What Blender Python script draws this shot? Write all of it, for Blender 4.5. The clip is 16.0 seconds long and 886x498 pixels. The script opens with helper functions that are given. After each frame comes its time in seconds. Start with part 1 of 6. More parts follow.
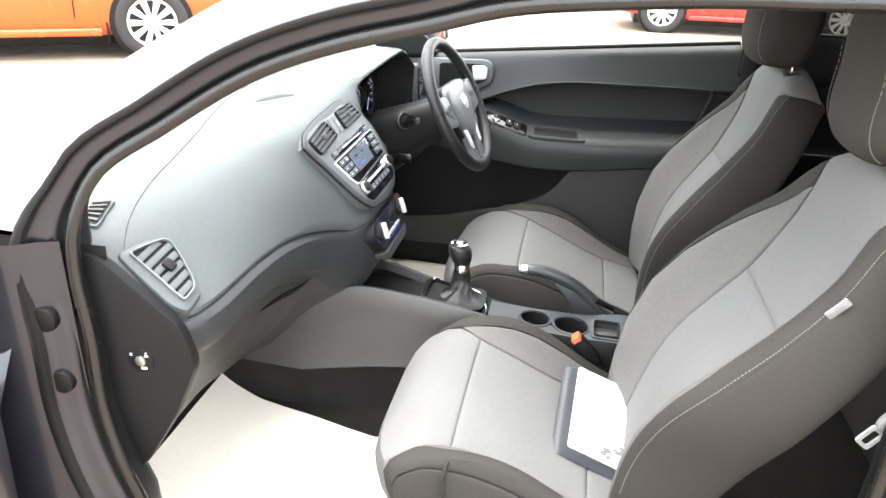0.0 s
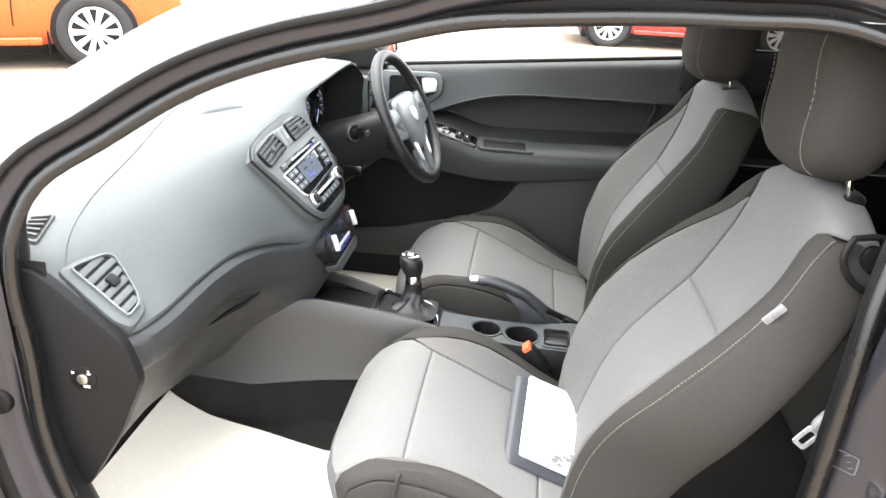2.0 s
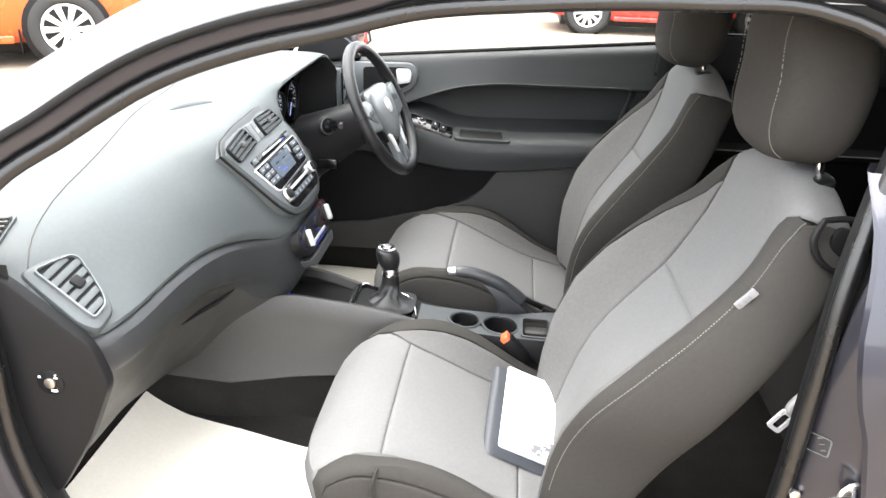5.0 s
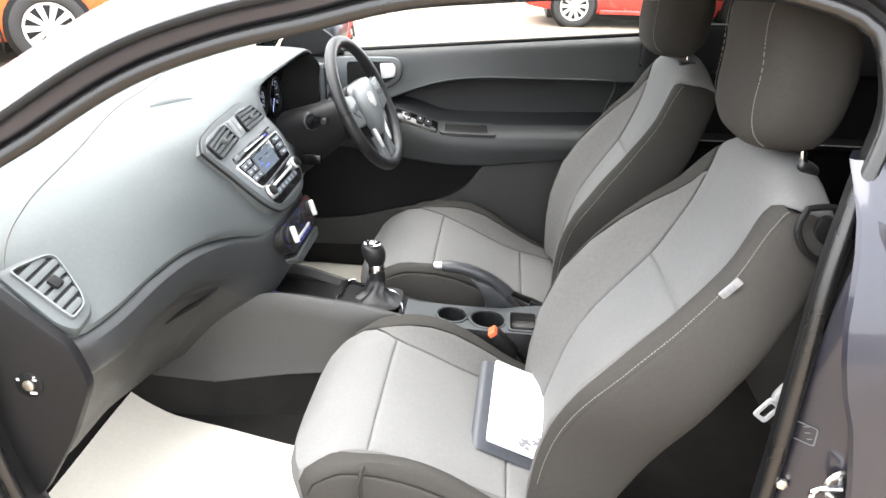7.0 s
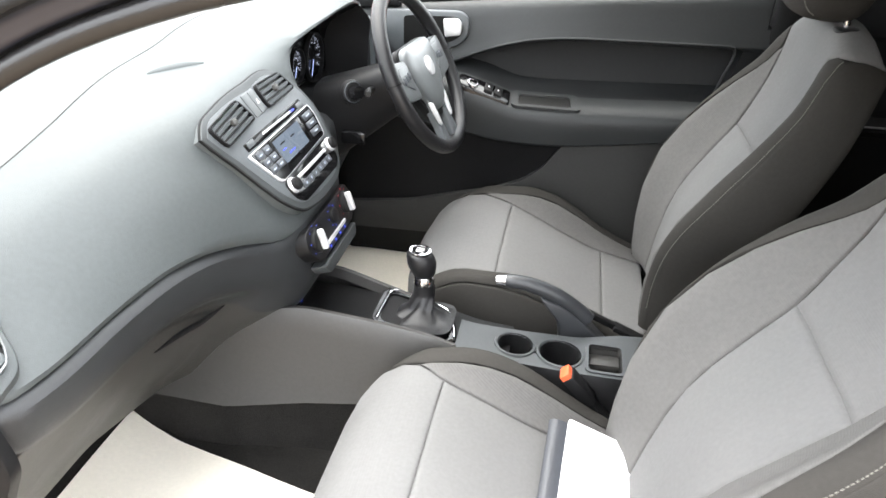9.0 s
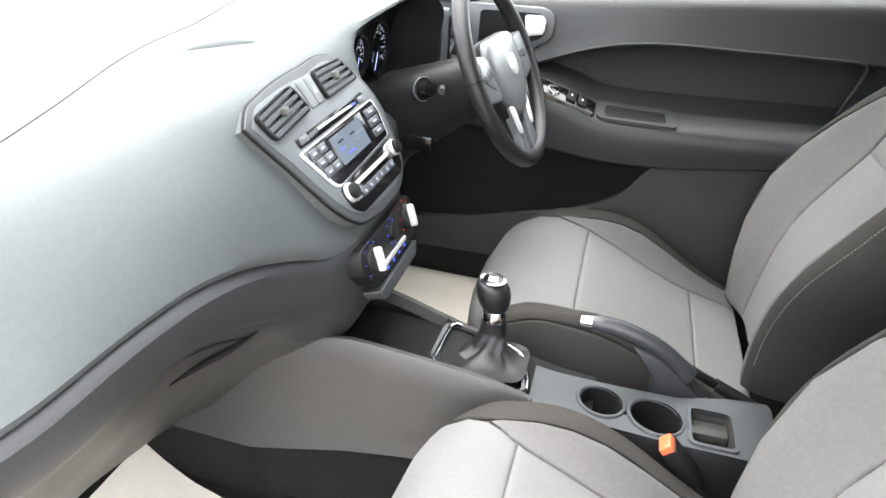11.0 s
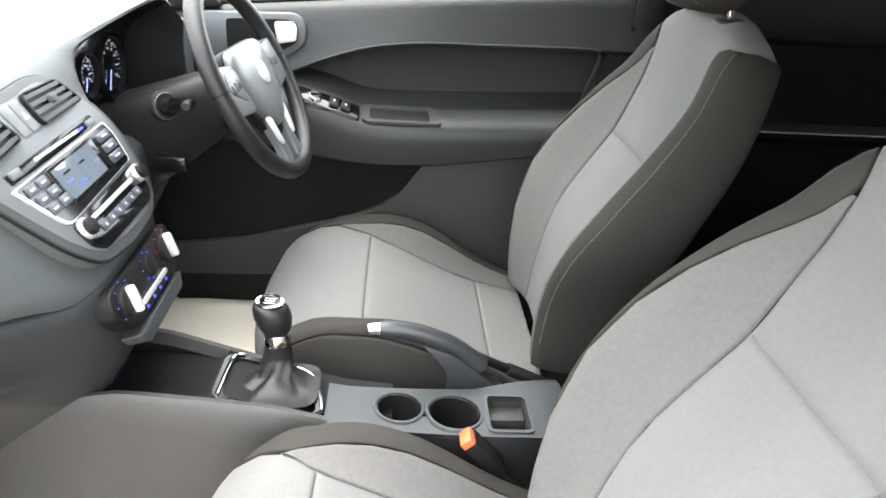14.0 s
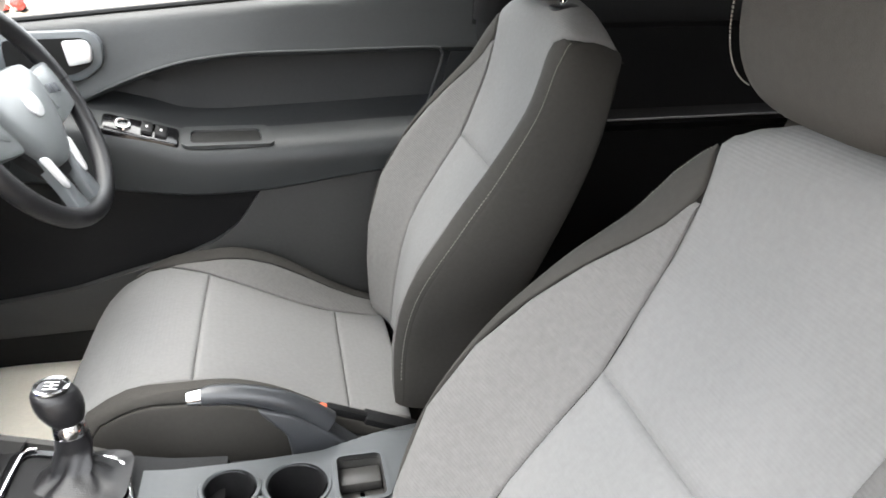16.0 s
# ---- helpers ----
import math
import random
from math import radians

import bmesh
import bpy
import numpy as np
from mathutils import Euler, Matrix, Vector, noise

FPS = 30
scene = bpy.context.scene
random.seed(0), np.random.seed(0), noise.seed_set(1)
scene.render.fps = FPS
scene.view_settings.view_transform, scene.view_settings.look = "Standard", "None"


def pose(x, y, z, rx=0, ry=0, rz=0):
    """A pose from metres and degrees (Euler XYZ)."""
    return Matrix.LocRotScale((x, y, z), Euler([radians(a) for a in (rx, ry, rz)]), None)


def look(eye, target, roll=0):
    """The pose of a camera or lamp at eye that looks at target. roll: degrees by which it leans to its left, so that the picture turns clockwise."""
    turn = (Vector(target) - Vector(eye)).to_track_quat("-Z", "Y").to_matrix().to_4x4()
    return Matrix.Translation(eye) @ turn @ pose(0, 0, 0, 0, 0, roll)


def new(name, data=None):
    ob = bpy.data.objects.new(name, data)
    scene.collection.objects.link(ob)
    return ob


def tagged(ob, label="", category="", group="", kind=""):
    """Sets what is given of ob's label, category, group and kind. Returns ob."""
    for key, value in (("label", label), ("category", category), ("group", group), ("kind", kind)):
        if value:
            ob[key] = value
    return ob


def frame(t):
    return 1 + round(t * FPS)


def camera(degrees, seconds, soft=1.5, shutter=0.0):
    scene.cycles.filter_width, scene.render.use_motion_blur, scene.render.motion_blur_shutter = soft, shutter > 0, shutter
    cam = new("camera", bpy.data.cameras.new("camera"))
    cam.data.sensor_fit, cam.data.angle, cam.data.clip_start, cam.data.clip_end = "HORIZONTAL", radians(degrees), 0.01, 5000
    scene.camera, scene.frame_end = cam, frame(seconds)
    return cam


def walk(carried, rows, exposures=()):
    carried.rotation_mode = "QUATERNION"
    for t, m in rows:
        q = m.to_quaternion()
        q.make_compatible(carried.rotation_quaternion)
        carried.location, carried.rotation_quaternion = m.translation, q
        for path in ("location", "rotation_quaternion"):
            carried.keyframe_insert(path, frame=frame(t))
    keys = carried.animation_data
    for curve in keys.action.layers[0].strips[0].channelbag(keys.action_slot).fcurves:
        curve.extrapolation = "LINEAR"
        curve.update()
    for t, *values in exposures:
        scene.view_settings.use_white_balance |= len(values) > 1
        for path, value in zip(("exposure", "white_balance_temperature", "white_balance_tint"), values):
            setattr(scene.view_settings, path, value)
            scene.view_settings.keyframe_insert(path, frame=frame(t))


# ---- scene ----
cam = camera(63.1, 16.0, shutter=0.4)
PATH = [
    (0, (0.244, -1.587, 1.427), (-0.077, 0.209, 0.608), 1.9),
    (0.5, (0.24, -1.593, 1.432), (-0.032, 0.22, 0.633), 2.1),
    (1, (0.244, -1.596, 1.434), (0.014, 0.229, 0.648), 2.8),
    (1.5, (0.247, -1.595, 1.43), (0.045, 0.234, 0.647), 3.0),
    (2, (0.251, -1.592, 1.431), (0.054, 0.236, 0.645), 2.9),
    (2.5, (0.254, -1.587, 1.43), (0.06, 0.237, 0.633), 2.6),
    (3, (0.257, -1.585, 1.429), (0.078, 0.233, 0.614), 3.1),
    (3.5, (0.266, -1.575, 1.431), (0.093, 0.244, 0.619), 3.0),
    (4, (0.272, -1.573, 1.429), (0.099, 0.248, 0.62), 2.3),
    (6.5, (0.275, -1.586, 1.428), (0.136, 0.239, 0.621), 1.6),
    (7, (0.284, -1.568, 1.422), (0.153, 0.253, 0.605), 1.4),
    (7.5, (0.287, -1.476, 1.408), (0.168, 0.327, 0.549), 1.9),
    (8, (0.309, -1.334, 1.417), (0.093, 0.445, 0.53), 2.2),
    (8.5, (0.304, -1.267, 1.406), (-0.036, 0.488, 0.508), 2.0),
    (9, (0.253, -1.197, 1.386), (-0.048, 0.538, 0.438), 1.5),
    (9.5, (0.217, -1.147, 1.37), (-0.114, 0.559, 0.379), 3.3),
    (9.7, (0.206, -1.124, 1.369), (-0.139, 0.569, 0.362), 5.6),
    (11.8, (0.132, -0.979, 1.258), (-0.264, 0.788, 0.409), 2.3),
    (12, (0.134, -0.978, 1.26), (-0.205, 0.804, 0.416), 2.4),
    (12.5, (0.154, -0.978, 1.271), (0.004, 0.837, 0.442), 3.0),
    (13, (0.167, -0.972, 1.266), (0.155, 0.846, 0.435), 2.8),
    (13.5, (0.175, -0.967, 1.27), (0.229, 0.842, 0.418), 3.5),
    (14, (0.185, -0.959, 1.274), (0.321, 0.844, 0.419), 3.5),
    (14.5, (0.199, -0.955, 1.276), (0.422, 0.841, 0.426), 3.1),
    (15, (0.224, -0.941, 1.269), (0.537, 0.846, 0.427), 3.0),
    (15.5, (0.275, -0.874, 1.272), (0.607, 0.907, 0.424), 1.8),
    (16, (0.312, -0.816, 1.262), (0.704, 0.95, 0.409), 0.8),
]
walk(cam, [(t, look(eye, target, roll)) for t, eye, target, roll in PATH], exposures=[(0.0, 2.28), (7.0, 2.26), (9.0, 2.18), (9.7, 2.2), (12.0, 2.45), (16.0, 2.45)])

# ---- world and light ----
world = bpy.data.worlds.new("overcast_sky")
scene.world = world
world.use_nodes = True
wn = world.node_tree
sky = wn.nodes.new("ShaderNodeTexSky")
sky.sky_type, sky.sun_disc = "NISHITA", False
sky.sun_elevation, sky.sun_rotation = radians(74), radians(290)
sky.air_density, sky.dust_density, sky.ozone_density = 1.0, 4.0, 1.0
wash = wn.nodes.new("ShaderNodeMixRGB")
wash.inputs[0].default_value = 0.8
wash.inputs[2].default_value = (9.2, 9.25, 9.4, 1)
wn.links.new(sky.outputs[0], wash.inputs[1])
wn.links.new(wash.outputs[0], wn.nodes["Background"].inputs[0])
wn.nodes["Background"].inputs[1].default_value = 0.19
sun_data = bpy.data.lights.new("sun", "SUN")
sun_data.energy, sun_data.angle, sun_data.color = 2.1, radians(70), (1.0, 0.97, 0.93)
sun = new("sun", sun_data)
sun.matrix_world = look((-1.2, .45, 5.2), (0.1, 0, 0.6))


# ---- materials ----
def mat(name, colour, rough=0.6, metal=0.0, spec=0.5, grain=0.0, grain_size=400.0, mottle=0.0, mottle_size=6.0, coat=0.0, weave=0.0):
    """A surface with fine relief (grain), broad uneven tone (mottle) and, for cloth, a woven rib."""
    m = bpy.data.materials.new(name)
    m.use_nodes = True
    n, l = m.node_tree.nodes, m.node_tree.links
    b = n["Principled BSDF"]
    b.inputs["Base Color"].default_value = (*colour, 1)
    b.inputs["Roughness"].default_value = rough
    b.inputs["Metallic"].default_value = metal
    b.inputs["Specular IOR Level"].default_value = spec
    b.inputs["Coat Weight"].default_value = coat
    b.inputs["Coat Roughness"].default_value = 0.05
    tc = n.new("ShaderNodeTexCoord")
    if mottle > 0:
        t = n.new("ShaderNodeTexNoise")
        t.inputs["Scale"].default_value, t.inputs["Detail"].default_value = mottle_size, 6
        l.new(tc.outputs["Object"], t.inputs["Vector"])
        t2 = n.new("ShaderNodeTexNoise")
        t2.inputs["Scale"].default_value, t2.inputs["Detail"].default_value = mottle_size * 25, 3
        l.new(tc.outputs["Object"], t2.inputs["Vector"])
        add = n.new("ShaderNodeMath")
        add.operation = "ADD"
        l.new(t.outputs[0], add.inputs[0])
        l.new(t2.outputs[0], add.inputs[1])
        r = n.new("ShaderNodeMapRange")
        r.inputs[1].default_value, r.inputs[2].default_value = 0.7, 1.3
        r.inputs[3].default_value, r.inputs[4].default_value = 1 - mottle, 1 + mottle
        l.new(add.outputs[0], r.inputs[0])
        mix = n.new("ShaderNodeMixRGB")
        mix.blend_type = "MULTIPLY"
        mix.inputs[0].default_value = 1
        mix.inputs[1].default_value = (*colour, 1)
        l.new(r.outputs[0], mix.inputs[2])
        l.new(mix.outputs[0], b.inputs["Base Color"])
        rr = n.new("ShaderNodeMapRange")
        rr.inputs[1].default_value, rr.inputs[2].default_value = 0.3, 0.7
        rr.inputs[3].default_value, rr.inputs[4].default_value = max(0.02, rough - 0.06), min(1, rough + 0.06)
        l.new(t.outputs[0], rr.inputs[0])
        l.new(rr.outputs[0], b.inputs["Roughness"])
    height = None
    if grain > 0:
        v = n.new("ShaderNodeTexVoronoi")
        v.inputs["Scale"].default_value = grain_size
        l.new(tc.outputs["Object"], v.inputs["Vector"])
        height = v.outputs["Distance"]
    if weave > 0:
        w = n.new("ShaderNodeTexWave")
        w.wave_type, w.bands_direction = "BANDS", "X"
        w.inputs["Scale"].default_value, w.inputs["Distortion"].default_value = 85, 0.6
        rib = n.new("ShaderNodeVectorMath")
        rib.operation = "DOT_PRODUCT"
        rib.inputs[1].default_value = (0.6, 0.02, 0.8)
        across = n.new("ShaderNodeCombineXYZ")
        l.new(tc.outputs["Object"], rib.inputs[0])
        l.new(rib.outputs["Value"], across.inputs[0])
        l.new(across.outputs[0], w.inputs["Vector"])
        height = w.outputs["Fac"]
    if height is not None:
        bump = n.new("ShaderNodeBump")
        bump.inputs["Strength"].default_value, bump.inputs["Distance"].default_value = max(grain, weave), 0.001
        l.new(height, bump.inputs["Height"])
        l.new(bump.outputs[0], b.inputs["Normal"])
    return m


def glass(name, tint=(1, 1, 1)):
    m = bpy.data.materials.new(name)
    m.use_nodes = True
    n, l = m.node_tree.nodes, m.node_tree.links
    out = n["Material Output"]
    tr, gl, fr, mx = n.new("ShaderNodeBsdfTransparent"), n.new("ShaderNodeBsdfGlossy"), n.new("ShaderNodeLayerWeight"), n.new("ShaderNodeMixShader")
    tr.inputs[0].default_value = (*tint, 1)
    gl.inputs["Roughness"].default_value = 0.02
    steep = n.new("ShaderNodeMath")
    steep.operation, steep.inputs[1].default_value = "POWER", 4.0
    sheen = n.new("ShaderNodeMath")
    sheen.operation, sheen.inputs[1].default_value, sheen.inputs[2].default_value = "MULTIPLY_ADD", 0.92, 0.06
    l.new(fr.outputs["Facing"], steep.inputs[0])
    l.new(steep.outputs[0], sheen.inputs[0])
    l.new(sheen.outputs[0], mx.inputs[0])
    l.new(tr.outputs[0], mx.inputs[1])
    l.new(gl.outputs[0], mx.inputs[2])
    l.new(mx.outputs[0], out.inputs[0])
    return m


def whitened(base):
    """Glass with a pale diffuse and translucent layer mixed in unevenly."""
    m = base.copy()
    m.name = "whitened_glass"
    n, l = m.node_tree.nodes, m.node_tree.links
    out = n["Material Output"]
    clear = out.inputs[0].links[0].from_socket
    df, tl, half, mx = n.new("ShaderNodeBsdfDiffuse"), n.new("ShaderNodeBsdfTranslucent"), n.new("ShaderNodeMixShader"), n.new("ShaderNodeMixShader")
    df.inputs[0].default_value = tl.inputs[0].default_value = (0.85, 0.87, 0.88, 1)
    tc, speckle, r = n.new("ShaderNodeTexCoord"), n.new("ShaderNodeTexNoise"), n.new("ShaderNodeMapRange")
    speckle.inputs["Scale"].default_value, speckle.inputs["Detail"].default_value = 90, 5
    r.inputs[1].default_value, r.inputs[2].default_value = 0.3, 0.7
    r.inputs[3].default_value, r.inputs[4].default_value = 0.14, 0.34
    l.new(tc.outputs["Object"], speckle.inputs["Vector"])
    l.new(speckle.outputs[0], r.inputs[0])
    l.new(df.outputs[0], half.inputs[1])
    l.new(tl.outputs[0], half.inputs[2])
    l.new(r.outputs[0], mx.inputs[0])
    l.new(clear, mx.inputs[1])
    l.new(half.outputs[0], mx.inputs[2])
    l.new(mx.outputs[0], out.inputs[0])
    return m


def glow(name, colour, power):
    m = bpy.data.materials.new(name)
    m.use_nodes = True
    b = m.node_tree.nodes["Principled BSDF"]
    b.inputs["Base Color"].default_value = (0.02, 0.02, 0.02, 1)
    b.inputs["Emission Color"].default_value = (*colour, 1)
    b.inputs["Emission Strength"].default_value = power
    return m


M_DASH = mat("dash_plastic", (0.064, 0.072, 0.074), 0.50, spec=0.42, grain=0.25, grain_size=700, mottle=0.08)
M_BAND = mat("dash_band_plastic", (0.027, 0.029, 0.031), 0.42, spec=0.45, grain=0.25, grain_size=700, mottle=0.1)
M_DASHLOW = mat("lower_dash_plastic", (0.042, 0.041, 0.039), 0.40, spec=0.5, grain=0.25, grain_size=700, mottle=0.1)
M_BLACK = mat("black_plastic", (0.010, 0.010, 0.0105), 0.42, spec=0.15, grain=0.15, grain_size=700, mottle=0.12)
M_TRIM = mat("dark_door_trim", (0.0165, 0.0185, 0.0195), 0.44, spec=0.42, grain=0.25, grain_size=600, mottle=0.1)
M_BUTTON = mat("button_plastic", (0.055, 0.061, 0.070), 0.33, spec=0.5, mottle=0.1)
M_STACK = mat("stack_plastic", (0.034, 0.038, 0.040), 0.48, grain=0.1, grain_size=900, mottle=0.06)
# darker, duller door trim that carries the shade of the recess
M_RECESS = mat("shaded_recess_plastic", (0.015, 0.016, 0.017), 0.55, spec=0.22, grain=0.25, grain_size=600, mottle=0.1)
M_LOWCARD = mat("lower_card_plastic", (0.033, 0.033, 0.032), 0.5, spec=0.4, grain=0.25, grain_size=600, mottle=0.1)
M_DECK = mat("console_deck_plastic", (0.048, 0.052, 0.055), 0.40, grain=0.15, grain_size=800, mottle=0.07)
M_GRIP = mat("grey_leather", (0.028, 0.030, 0.033), 0.36, spec=0.5, grain=0.2, grain_size=500, mottle=0.08)
M_BEZEL = mat("satin_bezel", (0.080, 0.088, 0.094), 0.36, grain=0.1, grain_size=900, mottle=0.06)
M_GLOSS = mat("gloss_black", (0.005, 0.005, 0.0055), 0.12, mottle=0.1)
M_FRIT = mat("black_edged_glass", (0.012, 0.012, 0.013), 0.04, spec=1.0, coat=1.0)
M_SILVER = mat("silver_paint", (0.66, 0.67, 0.68), 0.3, metal=0.4, mottle=0.04)
M_CHROME = mat("chrome", (0.8, 0.8, 0.82), 0.12, metal=1.0, mottle=0.05, mottle_size=20)
M_STEEL = mat("zinc_steel", (0.55, 0.54, 0.5), 0.35, metal=1.0, mottle=0.15, mottle_size=30)
M_RIBBED = mat("light_ribbed_cloth", (0.140, 0.138, 0.136), 0.95, spec=0.15, weave=0.14, mottle=0.06)
M_LIGHT = mat("light_grey_cloth", (0.142, 0.141, 0.139), 0.95, spec=0.15, weave=0.07, mottle=0.06)
M_MID = mat("mid_grey_cloth", (0.112, 0.109, 0.106), 0.95, spec=0.15, weave=0.30, mottle=0.08)
M_DARK = mat("charcoal_cloth", (0.038, 0.036, 0.033), 0.95, spec=0.15, grain=0.35, grain_size=900, mottle=0.08)
M_STITCH = mat("pale_thread", (0.14, 0.135, 0.12), 0.9)
M_LEATHER = mat("black_leather", (0.010, 0.010, 0.011), 0.36, spec=0.38, grain=0.3, grain_size=500, mottle=0.12)
M_RUBBER = mat("black_rubber", (0.006, 0.006, 0.006), 0.45, spec=0.22, grain=0.15, grain_size=500, mottle=0.15)
M_SEAL = mat("sheen_rubber", (0.006, 0.006, 0.006), 0.28, spec=0.55, grain=0.1, grain_size=500, mottle=0.12)
M_PAINT = mat("grey_metallic_paint", (0.026, 0.027, 0.037), 0.36, metal=0.6, coat=0.6, mottle=0.04, mottle_size=30)
M_CARPET = mat("black_carpet", (0.020, 0.019, 0.018), 1.0, spec=0.05, grain=0.8, grain_size=500, mottle=0.25, mottle_size=12)
M_PAPER = mat("paper_mat", (0.86, 0.81, 0.71), 0.9, spec=0.2, mottle=0.04, mottle_size=5)
M_WHITE = mat("white_card", (0.85, 0.85, 0.86), 0.6, mottle=0.02)
M_INK = mat("grey_ink", (0.16, 0.16, 0.17), 0.8)
M_VINYL = mat("black_vinyl", (0.035, 0.038, 0.045), 0.4, grain=0.3, grain_size=500, mottle=0.1)
M_HEADLINER = mat("headliner_cloth", (0.50, 0.49, 0.46), 0.95, grain=0.2, mottle=0.05)
M_RED = mat("buckle_orange", (0.85, 0.13, 0.05), 0.4, mottle=0.05)
M_MIRROR = mat("mirror", (0.9, 0.9, 0.9), 0.01, metal=1.0)
M_GLASS = glass("clear_glass", (0.93, 0.96, 0.95))
M_WHITENED = whitened(M_GLASS)
# tint chosen to keep daylight out of the rear of the cabin
M_DIM_GLASS = glass("dimmed_glass", (.10, .105, .10))
# the screen's glow stands in for the pale reflection on its pane
M_SCREEN = glow("lcd_reflection_glow", (0.50, 0.64, 0.84), 0.10)
M_SCREEN.node_tree.nodes["Principled BSDF"].inputs["Roughness"].default_value = 0.08
M_SCREEN.node_tree.nodes["Principled BSDF"].inputs["Coat Weight"].default_value = 1.0
M_PAD = mat("smooth_pad_plastic", (0.105, 0.114, 0.118), 0.36, spec=0.8, grain=0.08, grain_size=900, mottle=0.05)
M_SATIN = mat("satin_grey_trim", (0.20, 0.20, 0.205), 0.35, metal=0.3, mottle=0.05)
M_MARK = mat("white_print", (0.75, 0.75, 0.75), 0.6)
M_BLUE = glow("blue_backlight", (0.06, 0.10, 1.0), 0.40)
M_NEEDLE = glow("needle_backlight", (0.45, 0.55, 1.0), 0.35)
M_PRINT = mat("button_print", (0.34, 0.38, 0.46), 0.6)
M_REDGLOW = glow("red_backlight", (1.0, 0.04, 0.05), 0.35)
M_WHITEGLOW = glow("dial_backlight", (0.75, 0.80, 1.0), 0.12)
M_ORANGE = mat("orange_car_paint", (0.70, 0.095, 0.012), 0.25, coat=1.0, mottle=0.03)
M_REDCAR = mat("red_car_paint", (0.55, 0.03, 0.02), 0.25, coat=1.0, mottle=0.03)
M_TYRE = mat("tyre_rubber", (0.03, 0.03, 0.03), 0.85, grain=0.3, grain_size=150, mottle=0.2)
M_TARMAC = mat("worn_concrete_ground", (0.26, 0.205, 0.15), 0.9, grain=0.6, grain_size=60, mottle=0.25, mottle_size=0.35)


# ---- mesh helpers ----
def part(name, bm, material, parent=None, label="", smooth=True, kind="", flip=False):
    """Links a bmesh as one mesh object, under its parent where there is one."""
    bmesh.ops.remove_doubles(bm, verts=bm.verts, dist=1e-6)
    bmesh.ops.recalc_face_normals(bm, faces=bm.faces)
    me = bpy.data.meshes.new(name)
    bm.to_mesh(me)
    bm.free()
    for p in me.polygons:
        p.use_smooth = smooth
    if smooth:
        me.set_sharp_from_angle(angle=radians(42))
    for m in material if isinstance(material, (list, tuple)) else [material]:
        me.materials.append(m)
    ob = new(name, me)
    if parent:
        ob.parent = parent
        ob.matrix_parent_inverse = parent.matrix_basis.inverted()
    if label or kind:
        tagged(ob, label, "", "", kind)
    return ob


def thing(name, label, category, at=(0, 0, 0), group="", kind=""):
    ob = new(name)
    ob.empty_display_size = 0.05
    ob.matrix_basis = Matrix.Translation(at)
    return tagged(ob, label, category, group, kind)


def spline(pts, n):
    """n + 1 points of a Catmull-Rom curve through pts, spaced evenly in the knots' lengths."""
    p = np.array(pts, float)
    d = np.concatenate([[0], np.cumsum(np.linalg.norm(np.diff(p, axis=0), axis=1))])
    m = np.gradient(p, d, axis=0)
    s = np.linspace(0, d[-1], n + 1)
    k = np.clip(np.searchsorted(d, s, side="right") - 1, 0, len(p) - 2)
    h = (d[k + 1] - d[k])[:, None]
    u = ((s - d[k]) / (d[k + 1] - d[k]))[:, None]
    return (2 * u**3 - 3 * u**2 + 1) * p[k] + (u**3 - 2 * u**2 + u) * h * m[k] + (-2 * u**3 + 3 * u**2) * p[k + 1] + (u**3 - u**2) * h * m[k + 1]


def skin(bm, rows, around=False, ends=False, along=False):
    """Quads over rows of points. around: each row is a ring; along: the last row meets the first; ends: close the first and last ring."""
    v = [[bm.verts.new(tuple(map(float, p))) for p in r] for r in rows]
    n, k = len(v), len(v[0])
    for i in range(n if along else n - 1):
        a, b = v[i], v[(i + 1) % n]
        for j in range(k if around else k - 1):
            bm.faces.new((a[j], a[(j + 1) % k], b[(j + 1) % k], b[j]))
    if ends:
        bm.faces.new(v[0][::-1])
        bm.faces.new(v[-1])
    return v


def tube(bm, pts, r, sides=10, ends=True, loop=False, flat=1.0):
    """A round bar along pts; r is one radius or one per point; flat squeezes it across."""
    p = [Vector(tuple(map(float, q))) for q in pts]
    rs = r if isinstance(r, (list, tuple, np.ndarray)) else [r] * len(p)
    rows, up = [], None
    for i, q in enumerate(p):
        a = p[i - 1] if i or loop else q
        b = p[(i + 1) % len(p)] if i < len(p) - 1 or loop else q
        t = (b - a).normalized()
        if up is None:
            up = t.orthogonal().normalized()
        up = (up - t * up.dot(t)).normalized()
        side = t.cross(up)
        rows.append([q + (up * math.cos(s) * flat + side * math.sin(s)) * rs[i] for s in (2 * math.pi * j / sides for j in range(sides))])
    skin(bm, rows, around=True, ends=ends and not loop, along=loop)


def box(bm, c, s, bevel=0.0, seg=2, m=None):
    """A box of size s about c with rounded edges, moved by the matrix m."""
    r = bmesh.ops.create_cube(bm, size=1.0)
    vs = r["verts"]
    bmesh.ops.scale(bm, vec=s, verts=vs)
    if bevel > 0:
        es = list({e for v in vs for e in v.link_edges})
        vs = bmesh.ops.bevel(bm, geom=es, offset=bevel, segments=seg, profile=0.5, affect="EDGES")["verts"]
        vs = list({w for v in vs for f in v.link_faces for w in f.verts})
    bmesh.ops.translate(bm, vec=c, verts=vs)
    if m is not None:
        bmesh.ops.transform(bm, matrix=m, verts=vs)
    return vs


